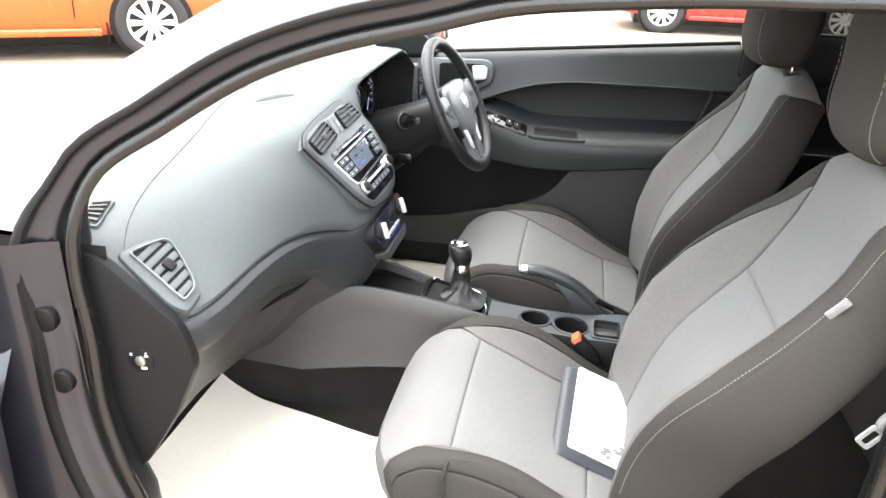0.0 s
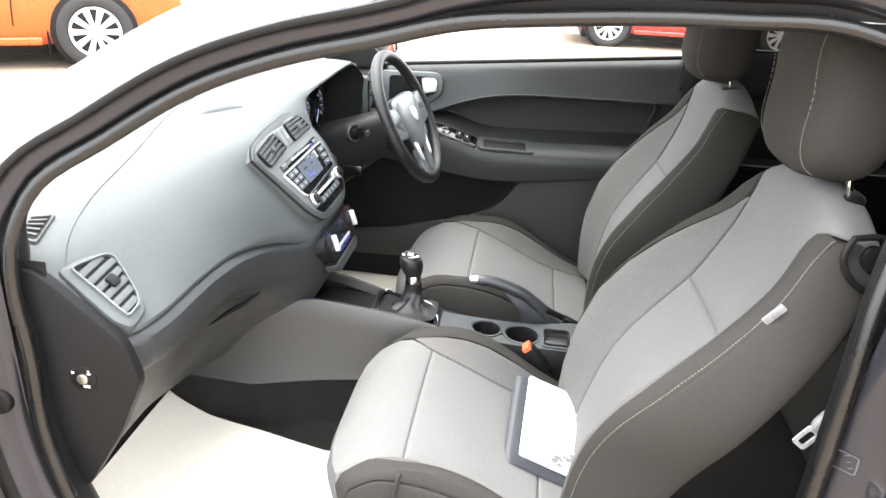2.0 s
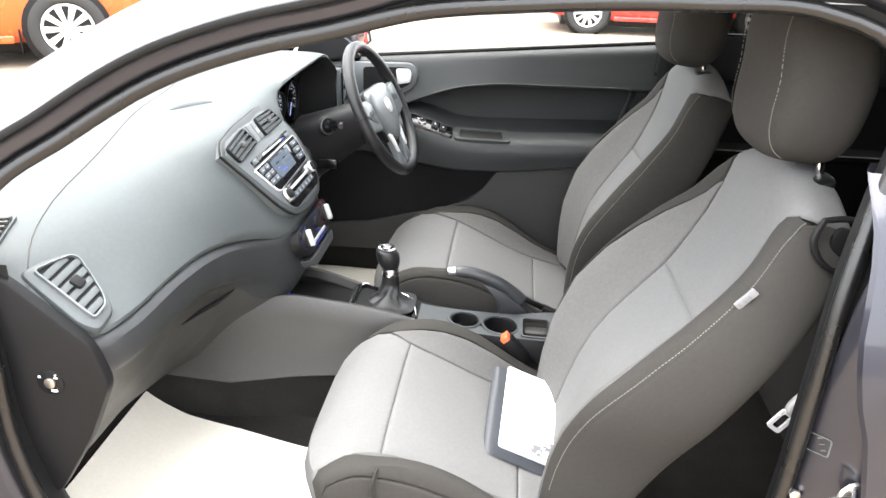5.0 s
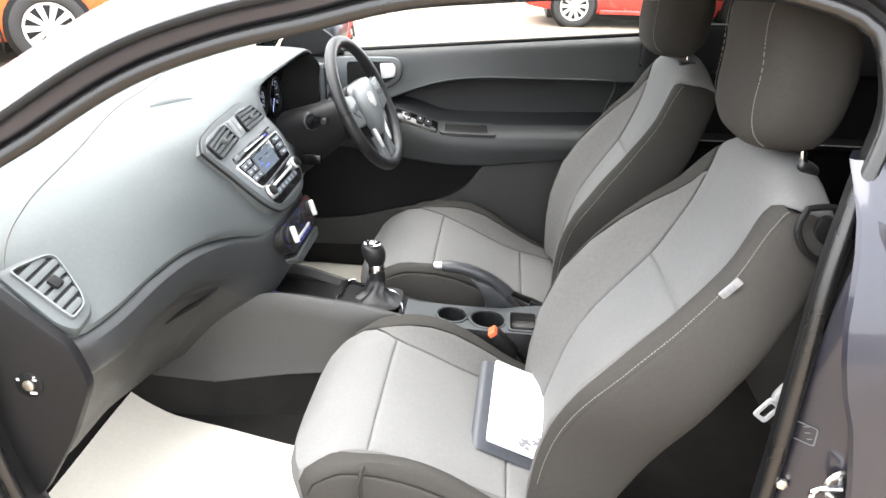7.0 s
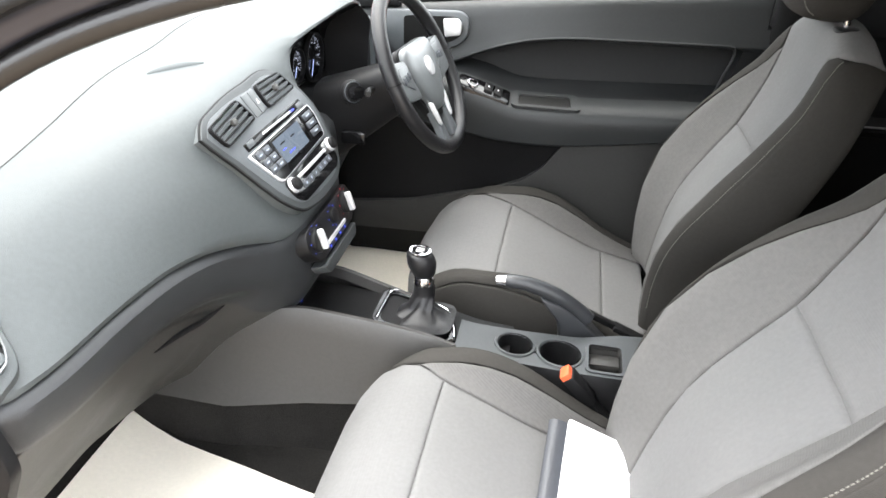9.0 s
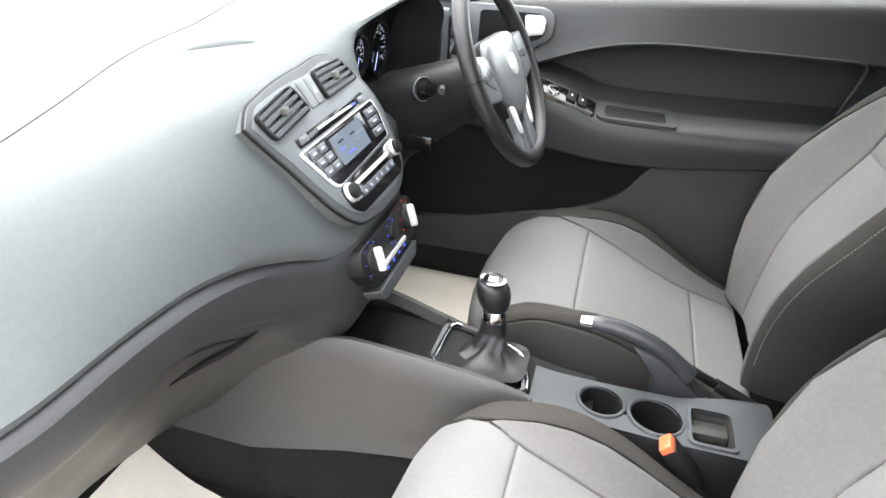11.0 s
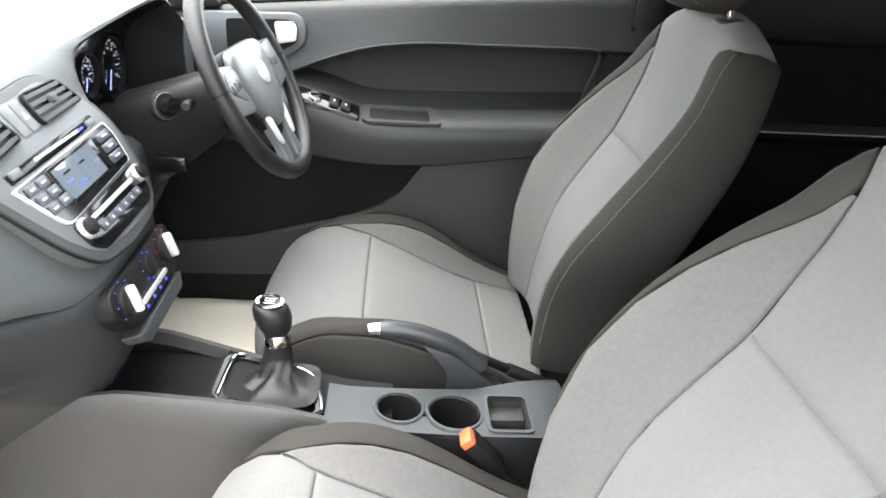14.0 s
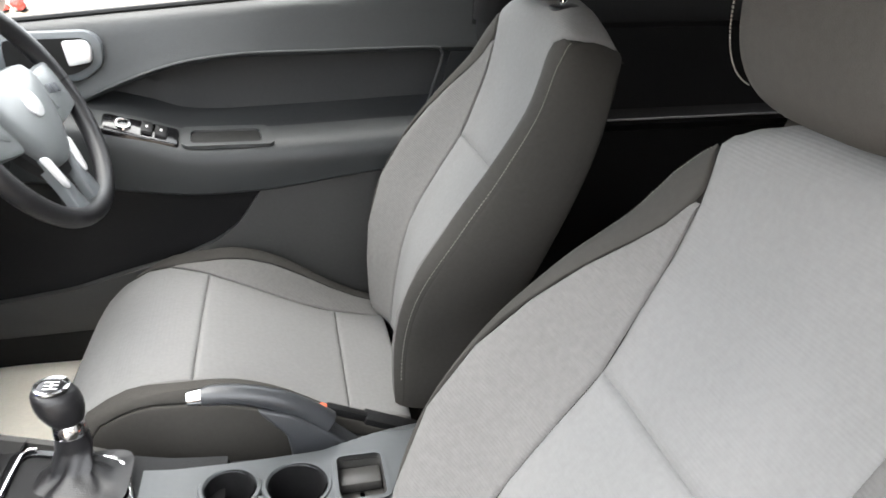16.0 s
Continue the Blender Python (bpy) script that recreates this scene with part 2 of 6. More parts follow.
def blob(bm, c, s, e=0.5, nu=20, nv=28, m=None):
    """A rounded cushion: a superellipsoid with half sizes s; a small e is boxier."""
    def f(a):
        return math.copysign(abs(a) ** e, a)
    rows = []
    for i in range(nu + 1):
        a = -math.pi / 2 + math.pi * i / nu
        rows.append([Vector((s[0] * f(math.cos(a)) * f(math.cos(b)), s[1] * f(math.cos(a)) * f(math.sin(b)), s[2] * f(math.sin(a))))
                     for b in (2 * math.pi * j / nv for j in range(nv))])
    m = (Matrix.Translation(c) @ m) if m is not None else Matrix.Translation(c)
    skin(bm, [[m @ p for p in r] for r in rows], around=True)


def plate(bm, poly, place, depth, bevel=0.0, n=2):
    """A slab: the outline poly (u, v) set by place(u, v, w), from w = 0 to w = depth, with its front edge rounded."""
    k = len(poly)
    c = (sum(p[0] for p in poly) / k, sum(p[1] for p in poly) / k)
    def ring(inset, w):
        out = []
        for u, v in poly:
            d = math.hypot(u - c[0], v - c[1]) or 1
            out.append(place(u - (u - c[0]) / d * inset, v - (v - c[1]) / d * inset, w))
        return out
    rows = [ring(0, 0), ring(0, depth - bevel)]
    if bevel > 0:
        rows += [ring(bevel * (1 - math.cos(a)), depth - bevel + bevel * math.sin(a)) for a in (math.pi / 2 * i / n for i in range(1, n + 1))]
    skin(bm, rows, around=True, ends=True)


def rounded(pts, r, n=4):
    """A polygon with its corners rounded by r."""
    out, k = [], len(pts)
    for i in range(k):
        p, a, b = Vector(pts[i]), Vector(pts[i - 1]), Vector(pts[(i + 1) % k])
        ra, rb = min(r, (a - p).length * 0.45), min(r, (b - p).length * 0.45)
        s, e = p + (a - p).normalized() * ra, p + (b - p).normalized() * rb
        for j in range(n + 1):
            t = j / n
            q = s * (1 - t) ** 2 + p * 2 * t * (1 - t) + e * t * t
            out.append((q[0], q[1]))
    return out


def rect(u, v, w, h):
    return [(u - w / 2, v - h / 2), (u + w / 2, v - h / 2), (u + w / 2, v + h / 2), (u - w / 2, v + h / 2)]


def frame_plate(bm, outer, inner, place, depth):
    """A rim between two outlines that have the same count of points."""
    rows = [[place(u, v, w) for u, v in o] for o, w in ((outer, 0), (outer, depth), (inner, depth), (inner, 0))]
    skin(bm, rows, around=True, along=True)


def disc(bm, c, axis, r, depth, n=24, bevel=0.0):
    """A round slab from c along axis."""
    a = Vector(axis).normalized()
    u = a.orthogonal().normalized()
    v = a.cross(u)
    c = Vector(c)
    rows = []
    for rad, w in ((r, 0), (r, depth - bevel), (r - bevel * 0.3, depth - bevel * 0.3), (r - bevel, depth)) if bevel else ((r, 0), (r, depth)):
        rows.append([c + a * w + (u * math.cos(s) + v * math.sin(s)) * rad for s in (2 * math.pi * j / n for j in range(n))])
    skin(bm, rows, around=True, ends=True)


EDGE = [0, 0.007, 0.018, 0.035, 0.07, 0.14, 0.24, 0.37, 0.5, 0.63, 0.76, 0.86, 0.93, 0.965, 0.982, 0.993, 1]


def puffed(bm, S, u0, u1, v0, v1, dip=0.005, us=EDGE, vs=EDGE, sink=(1, 1, 1, 1)):
    """An upholstered panel on the surface S(u, v): v0 and v1 are functions of u; the panel dips at its seams (sink: at u0, u1, v0, v1)."""
    rows = []
    for a in us:
        u = u0 + (u1 - u0) * a
        row = []
        for b in vs:
            v = v0(u) + (v1(u) - v0(u)) * b
            p = Vector(S(u, v))
            e = 1e-3
            du = Vector(S(min(u + e, 1), v)) - Vector(S(max(u - e, 0), v))
            dv = Vector(S(u, v + e)) - Vector(S(u, v - e))
            nrm = du.cross(dv)
            if nrm.length > 1e-12:
                nrm.normalize()
            q = max(sink[0] * math.exp(-a / 0.010), sink[1] * math.exp(-(1 - a) / 0.010), sink[2] * math.exp(-b / 0.014), sink[3] * math.exp(-(1 - b) / 0.014))
            row.append(p - nrm * dip * q * PUFF[0])
        rows.append(row)
    skin(bm, rows)


PUFF = [1.0]


# ---- ground and surroundings ----
bm = bmesh.new()
xs = [-400, -60, -20, -12, -8, -6, -5, -4, -3.2, -2.7, -2.2, -1.7, -1.2, -.6, 0, 2, 4, 6, 10, 20, 60, 400]
def yard(x, y):
    """The yard rises a little ahead of the car."""
    t = min(max((-x - 1.0) / 2.2, 0), 1)
    return 0.05 + 0.195 * t * t * (3 - 2 * t)
skin(bm, [[(x, y, yard(x, y) + (0.006 * noise.noise((x * 0.4, y * 0.4, 0)) if abs(x) < 12 and abs(y) < 20 else 0)) for x in xs] for y in [-400, -60, -12, -6, -3, 0, 3, 5, 7, 9, 11, 14, 18, 30, 80, 400]])
ground = tagged(part("ground", bm, M_TARMAC), "pale worn concrete yard with brown stains", "ground", "", "structure")


# ---- floor of the cabin ----
bm = bmesh.new()
prof = [(-0.86, 0.95), (-0.80, 0.75), (-0.72, 0.54), (-0.60, 0.385), (-0.50, 0.335), (-0.30, 0.325), (0.3, 0.325), (0.8, 0.325), (0.95, 0.34), (1.3, 0.36), (1.9, 0.40)]
prof = spline(prof, 40)
skin(bm, [[(x, y, z) for x, z in prof] for y in np.linspace(-0.72, 0.74, 9)])
tagged(part("floor", bm, M_CARPET), "black carpeted cabin floor rising to the bulkhead", "floor", "", "structure")


def paper_mat(xs, y_out, y_in, label):
    """A thin paper sheet on the floor, between an outer edge and an inner edge that are functions of x."""
    bm = bmesh.new()
    rows = []
    for x in xs:
        a, b = y_out(x), y_in(x)
        rows.append([(x, y, float(np.interp(x, prof[:, 0], prof[:, 1])) + 0.010 + 0.003 * noise.noise((x * 5, y * 5, 1))) for y in np.linspace(a, b, 20)])
    skin(bm, rows)
    bmesh.ops.solidify(bm, geom=list(bm.faces), thickness=-0.0015)
    return tagged(part("paper_mat", bm, M_PAPER), label, "floor mat", "protective paper mats")


paper_mat(np.linspace(-.565, .02, 26), lambda x: -.68, lambda x: -.178 - .10 * min(max((x + .56) / .42, 0), 1), "cream protective paper mat in the passenger footwell")
paper_mat(np.linspace(-.56, .02, 24), lambda x: .69, lambda x: .17, "cream protective paper mat in the driver's footwell")
for s in (-1, 1):
    bm = bmesh.new()
    skin(bm, [[(x, s * y, z) for x in np.linspace(-.90, -.43 if s < 0 else -.36, 8)] for y, z in ((.715, .30), (.718, .55), (.715, .80), (.705, .97))])
    tagged(part("kick_panel", bm, M_CARPET), "black carpeted side of the footwell", "trim", "", "structure")


# ---- dashboard ----
DASH = [
    (-0.700, [(-0.98, .90), (-0.93, .955), (-.75, .97), (-.62, .975), (-.53, .970), (-.475, .955), (-.415, .915), (-.345, .855), (-.35, .845), (-.335, .832), (-.34, .778), (-.378, .757), (-.43, .63), (-.52, .50)]),
    (-0.670, [(-0.98, .90), (-0.93, .96), (-.76, .98), (-.61, .985), (-.52, .982), (-.455, .960), (-.395, .917), (-.318, .857), (-.325, .846), (-.308, .834), (-.318, .776), (-.362, .755), (-.42, .63), (-.51, .50)]),
    (-0.600, [(-1.0, .90), (-.95, .97), (-.78, .992), (-.60, 1.0), (-.50, .998), (-.430, .972), (-.366, .920), (-.302, .860), (-.311, .849), (-.293, .837), (-.305, .775), (-.350, .752), (-.41, .63), (-.50, .50)]),
    (-0.500, [(-1.02, .90), (-.97, .975), (-.79, 1.0), (-.61, 1.01), (-.50, 1.008), (-.41, .983), (-.345, .928), (-.296, .863), (-.305, .852), (-.288, .840), (-.30, .776), (-.345, .752), (-.405, .63), (-.50, .48)]),
    (-0.400, [(-1.03, .91), (-.98, .98), (-.80, 1.008), (-.62, 1.018), (-.50, 1.015), (-.40, .990), (-.332, .930), (-.290, .860), (-.299, .849), (-.282, .836), (-.295, .772), (-.340, .748), (-.40, .63), (-.50, .48)]),
    (-0.300, [(-1.04, .91), (-.99, .985), (-.81, 1.015), (-.63, 1.025), (-.50, 1.025), (-.380, 1.008), (-.305, .940), (-.270, .850), (-.284, .838), (-.267, .824), (-.28, .756), (-.322, .730), (-.385, .62), (-.48, .48)]),
    (-0.220, [(-1.05, .92), (-1.0, .99), (-.82, 1.02), (-.64, 1.032), (-.50, 1.035), (-.342, 1.026), (-.278, .945), (-.238, .832), (-.254, .82), (-.238, .806), (-.25, .738), (-.292, .700), (-.365, .60), (-.46, .48)]),
    (-0.150, [(-1.05, .92), (-1.0, .99), (-.82, 1.025), (-.64, 1.036), (-.50, 1.042), (-.332, 1.033), (-.268, .950), (-.208, .812), (-.218, .80), (-.205, .788), (-.21, .710), (-.26, .64), (-.34, .57), (-.42, .48)]),
    (-0.080, [(-1.06, .92), (-1.01, .99), (-.82, 1.03), (-.64, 1.04), (-.50, 1.046), (-.338, 1.035), (-.270, .950), (-.195, .820), (-.195, .81), (-.19, .80), (-.19, .70), (-.215, .63), (-.30, .56), (-.40, .48)]),
    (0.080, [(-1.06, .92), (-1.01, .99), (-.82, 1.035), (-.64, 1.045), (-.50, 1.052), (-.335, 1.042), (-.270, .950), (-.195, .820), (-.195, .81), (-.19, .80), (-.19, .70), (-.215, .63), (-.30, .56), (-.40, .48)]),
    (0.150, [(-1.06, .92), (-1.01, .99), (-.82, 1.035), (-.64, 1.05), (-.50, 1.06), (-.325, 1.053), (-.275, .96), (-.215, .850), (-.215, .84), (-.21, .82), (-.21, .72), (-.24, .64), (-.32, .56), (-.41, .48)]),
    (0.200, [(-1.05, .92), (-1.0, .99), (-.82, 1.035), (-.64, 1.055), (-.48, 1.07), (-.310, 1.062), (-.345, 1.00), (-.335, .92), (-.29, .90), (-.25, .87), (-.25, .76), (-.29, .66), (-.36, .57), (-.43, .48)]),
    (0.300, [(-1.04, .91), (-.99, .985), (-.81, 1.035), (-.64, 1.06), (-.46, 1.085), (-.290, 1.078), (-.355, 1.03), (-.365, .92), (-.30, .89), (-.26, .87), (-.26, .77), (-.30, .68), (-.37, .58), (-.44, .48)]),
    (0.450, [(-1.03, .91), (-.98, .98), (-.80, 1.03), (-.62, 1.06), (-.44, 1.10), (-.262, 1.098), (-.35, 1.04), (-.365, .92), (-.30, .89), (-.26, .87), (-.27, .77), (-.31, .68), (-.38, .58), (-.45, .48)]),
    (0.515, [(-1.02, .90), (-.97, .975), (-.79, 1.02), (-.61, 1.05), (-.44, 1.09), (-.262, 1.088), (-.34, 1.03), (-.355, .92), (-.30, .89), (-.26, .87), (-.28, .77), (-.32, .68), (-.39, .58), (-.46, .48)]),
    (0.535, [(-1.01, .90), (-.96, .975), (-.78, 1.01), (-.60, 1.04), (-.42, 1.06), (-.255, 1.06), (-.245, 1.00), (-.25, .93), (-.255, .90), (-.26, .87), (-.28, .77), (-.32, .68), (-.39, .58), (-.46, .48)]),
    (0.620, [(-1.0, .90), (-.95, .97), (-.78, 1.0), (-.60, 1.03), (-.42, 1.045), (-.275, 1.04), (-.258, .99), (-.265, .92), (-.27, .89), (-.275, .86), (-.29, .77), (-.34, .69), (-.40, .60), (-.47, .48)]),
    (0.690, [(-0.98, .90), (-0.93, .955), (-.76, .98), (-.60, 1.0), (-.45, 1.02), (-.32, 1.01), (-.285, .96), (-.29, .90), (-.295, .87), (-.30, .84), (-.31, .775), (-.36, .70), (-.42, .60), (-.50, .48)]),
]
ALONG = [2, 4, 5, 5, 5, 6, 6, 2, 2, 5, 4, 4, 4]


def dash_row(pts):
    """The profile, with sharp creases kept at the lip and the groove."""
    out = []
    p = np.array(pts, float)
    m = np.gradient(p, axis=0)
    for i, k in enumerate(ALONG):
        for j in range(k):
            u = j / k
            out.append((2 * u**3 - 3 * u**2 + 1) * p[i] + (u**3 - 2 * u**2 + u) * m[i] * 0.9 + (-2 * u**3 + 3 * u**2) * p[i + 1] + (u**3 - u**2) * m[i + 1] * 0.9)
    out.append(p[-1])
    return np.array(out)


dash_y = np.array([d[0] for d in DASH])
dash_rows = np.array([dash_row(d[1]) for d in DASH])
fine_y = np.concatenate([np.linspace(a, b, max(2, int((b - a) / 0.02) + 1))[:-1] for a, b in zip(dash_y[:-1], dash_y[1:])] + [dash_y[-1:]])


def pchip(x, y, q):
    """Smooth interpolation that never overshoots."""
    h, d = np.diff(x), np.diff(y, axis=0) / np.diff(x)[:, None, None]
    m = np.zeros_like(y)
    a, b = d[:-1], d[1:]
    m[1:-1] = np.where(a * b > 0, 2 * a * b / np.where(np.abs(a + b) < 1e-12, 1, a + b), 0)
    m[0], m[-1] = d[0], d[-1]
    k = np.clip(np.searchsorted(x, q, side="right") - 1, 0, len(x) - 2)
    hh, u = h[k][:, None, None], ((q - x[k]) / h[k])[:, None, None]
    return (2 * u**3 - 3 * u**2 + 1) * y[k] + (u**3 - 2 * u**2 + u) * hh * m[k] + (-2 * u**3 + 3 * u**2) * y[k + 1] + (u**3 - u**2) * hh * m[k + 1]


fine = pchip(dash_y, dash_rows, fine_y)
SPLIT = sum(ALONG[:8])
dashboard = thing("dashboard", "dark grey moulded dashboard with silver-framed centre stack", "dashboard", (-0.6, 0, 0.5))
bm = bmesh.new()
skin(bm, [[(p[0], y, p[1]) for p in r[:SPLIT + 1]] for y, r in zip(fine_y, fine)])
k = SPLIT
for i, f in enumerate(list(bm.faces)):
    if .19 < (fine_y[i // k] + fine_y[i // k + 1]) / 2 < .53 and i % k >= sum(ALONG[:5]) + 1:
        f.material_index = 1
part("upper_shell", bm, [M_DASH, M_BLACK], dashboard, "soft grained grey upper dash")
bm = bmesh.new()
BAND = sum(ALONG[:11])
skin(bm, [[(p[0], y, p[1]) for p in r[SPLIT:BAND + 1]] for y, r in zip(fine_y, fine)])
part("lower_band", bm, M_BAND, dashboard, "dark rounded band along the dash")
bm = bmesh.new()
skin(bm, [[(p[0], y, p[1]) for p in r[BAND:]] for y, r in zip(fine_y, fine)])
part("lower_shell", bm, M_DASHLOW, dashboard, "dark lower dash under the band")

# closing panel at the passenger's end
bm = bmesh.new()
plate(bm, rounded([(-.52, .965), (-.44, .957), (-.318, .853), (-.298, .785), (-.345, .68), (-.42, .56), (-.54, .53)], 0.02), lambda u, v, w: (u, -0.700 - w, v), 0.018, 0.006)
end_cap = part("end_cap", bm, M_BLACK, dashboard, "black closing panel on the end of the dash")


# unseen wall, added to cut low skylight on the passenger's side
bm = bmesh.new()
box(bm, (1.0, -16.0, .95), (60.0, .25, 2.0), .01)
tagged(part("sky_block_wall", bm, mat("added_wall_render", (.24, .23, .22), .9, grain=.4, grain_size=80, mottle=.2, mottle_size=1.5)), "unseen plain wall added to cut low skylight", "wall", "", "structure")


# ---- front seats ----
def curve_fn(pts):
    """A smooth function of 0..1 through points given as (parameter, values)."""
    ks = np.array([p[0] for p in pts], float)
    vs = np.array([p[1] for p in pts], float).reshape(len(pts), -1)
    m = np.gradient(vs, ks, axis=0)

    def f(u):
        u = min(max(u, ks[0]), ks[-1])
        k = min(int(np.searchsorted(ks, u, side="right")) - 1, len(ks) - 2)
        h = ks[k + 1] - ks[k]
        t = (u - ks[k]) / h
        return (2 * t**3 - 3 * t**2 + 1) * vs[k] + (t**3 - 2 * t**2 + t) * h * m[k] + (-2 * t**3 + 3 * t**2) * vs[k + 1] + (t**3 - t**2) * h * m[k + 1]
    return f


C_SPINE = curve_fn([(0, (-.030, .366)), (.08, (-.074, .426)), (.16, (-.088, .487)), (.24, (-.075, .549)), (.32, (-.012, .583)), (.45, (.082, .586)), (.6, (.170, .561)), (.72, (.245, .529)), (.8, (.305, .503)), (1, (.445, .463))])
C_LIFT = curve_fn([(0, 0), (.16, .002), (.24, .004), (.32, .008), (.45, .022), (.6, .050), (.72, .054), (.8, .041), (.9, .020), (1, .007)])
C_HALF = curve_fn([(0, .240), (.15, .250), (.3, .259), (.5, .262), (1, .262)])
C_SEC = curve_fn([(0, (0, 0, 0)), (.30, (.42, 0, 0)), (.5, (.69, .02, 0)), (.60, (.765, .35, 0)), (.70, (.83, .80, 0)), (.79, (.895, 1.0, 0)), (.87, (.96, .80, 0)), (.92, (.99, .3, .10)), (.96, (1.0, 0, .35)), (1, (.99, 0, 1.0))])


NOSE = [0.0, 0.0]


def cushion_at(u, v):
    x, z = C_SPINE(u)
    x, z = x + NOSE[0] * (1 - min(u / .45, 1)) ** .6, z + NOSE[1] * (1 - min(u / .8, 1))
    s = C_SEC(min(abs(v), 1))
    half, lift = float(C_HALF(u)[0]), float(C_LIFT(u)[0])
    zz = z + lift * s[1]
    zz -= max(zz - 0.425, 0.0) * s[2]
    return (x + 0.125 * s[0] ** 4 * (1 - min(u / 0.5, 1)), math.copysign(s[0] * half, v), zz)


B_FRONT = curve_fn([(0, (.452, .470)), (.10, (.472, .580)), (.22, (.507, .690)), (.35, (.572, .788)), (.46, (.629, .863)), (.60, (.679, .957)), (.72, (.698, 1.035)), (.79, (.706, 1.076)), (.85, (.718, 1.102)), (.91, (.744, 1.114)), (.96, (.772, 1.110)), (1, (.790, 1.088))])
B_REAR = curve_fn([(0, (.555, .457)), (.10, (.600, .580)), (.22, (.639, .690)), (.35, (.677, .785)), (.46, (.715, .859)), (.60, (.761, .945)), (.72, (.790, 1.008)), (.79, (.800, 1.034)), (.85, (.805, 1.049)), (.91, (.805, 1.060)), (.96, (.801, 1.070)), (1, (.793, 1.078))])
B_HALF = curve_fn([(0, .190), (.12, .210), (.3, .258), (.5, .252), (.65, .217), (.75, .193), (.83, .174), (.91, .161), (1, .150)])
B_LIFT = curve_fn([(0, .033), (.12, .055), (.3, .068), (.5, .060), (.65, .031), (.75, .011), (.83, 0), (1, 0)])
B_SEC = curve_fn([(0, (0, 0, 0)), (.21, (.36, 0, 0)), (.33, (.55, 0, .20)), (.44, (.69, 0, .58)), (.53, (.79, 0, .90)), (.60, (.88, .03, 1.0)), (.66, (.955, .10, .80)), (.71, (.99, .22, .45)), (.76, (1.0, .38, .15)), (.84, (.985, .75, 0)), (.89, (.93, .95, 0)), (.94, (.6, 1.0, 0)), (1, (0, 1.0, 0))])


def back_at(u, v):
    f, r = B_FRONT(u), B_REAR(u)
    f2, f1 = B_FRONT(min(u + 0.01, 1)), B_FRONT(max(u - 0.01, 0))
    t = f2 - f1
    n = np.array((-t[1], t[0])) / (np.hypot(*t) or 1)
    s = B_SEC(min(abs(v), 1))
    p = f * (1 - s[1]) + r * s[1] + n * float(B_LIFT(u)[0]) * s[2]
    if u > 0.72:
        p = p + np.array((0.004, -0.036)) * s[0] ** 3 * min((u - 0.72) / 0.2, 1)
    return (p[0], math.copysign(s[0] * float(B_HALF(u)[0]), v), p[1])


def stitch_line(fn, u0, u1, v, parent, seat, n=60, lift=0.0015):
    bm = bmesh.new()
    for i in range(n):
        a = u0 + (u1 - u0) * (i + 0.1) / n
        b = u0 + (u1 - u0) * (i + 0.75) / n
        pa, pb = Vector(fn(a, v(a))), Vector(fn(b, v(b)))
        tube(bm, [seat @ pa, seat @ pb], 0.0008, 5)
    return part("stitching", bm, M_STITCH, parent, "pale contrast stitching", kind="stuff")


def inner_skin(bm, S, us, vs, around):
    """The foam under the cloth: the same surface, set 8 mm inwards."""
    rows = []
    e = 2e-3
    for u in us:
        row = []
        for v in vs:
            du = S(min(u + e, 1), v) - S(max(u - e, 0), v)
            dv = S(u, min(v + e, 1)) - S(u, max(v - e, -1))
            nrm = du.cross(dv)
            if nrm.length > 1e-12:
                nrm.normalize()
            row.append(S(u, v) - nrm * 0.013)
        rows.append(row)
    skin(bm, rows, around=around, ends=around)


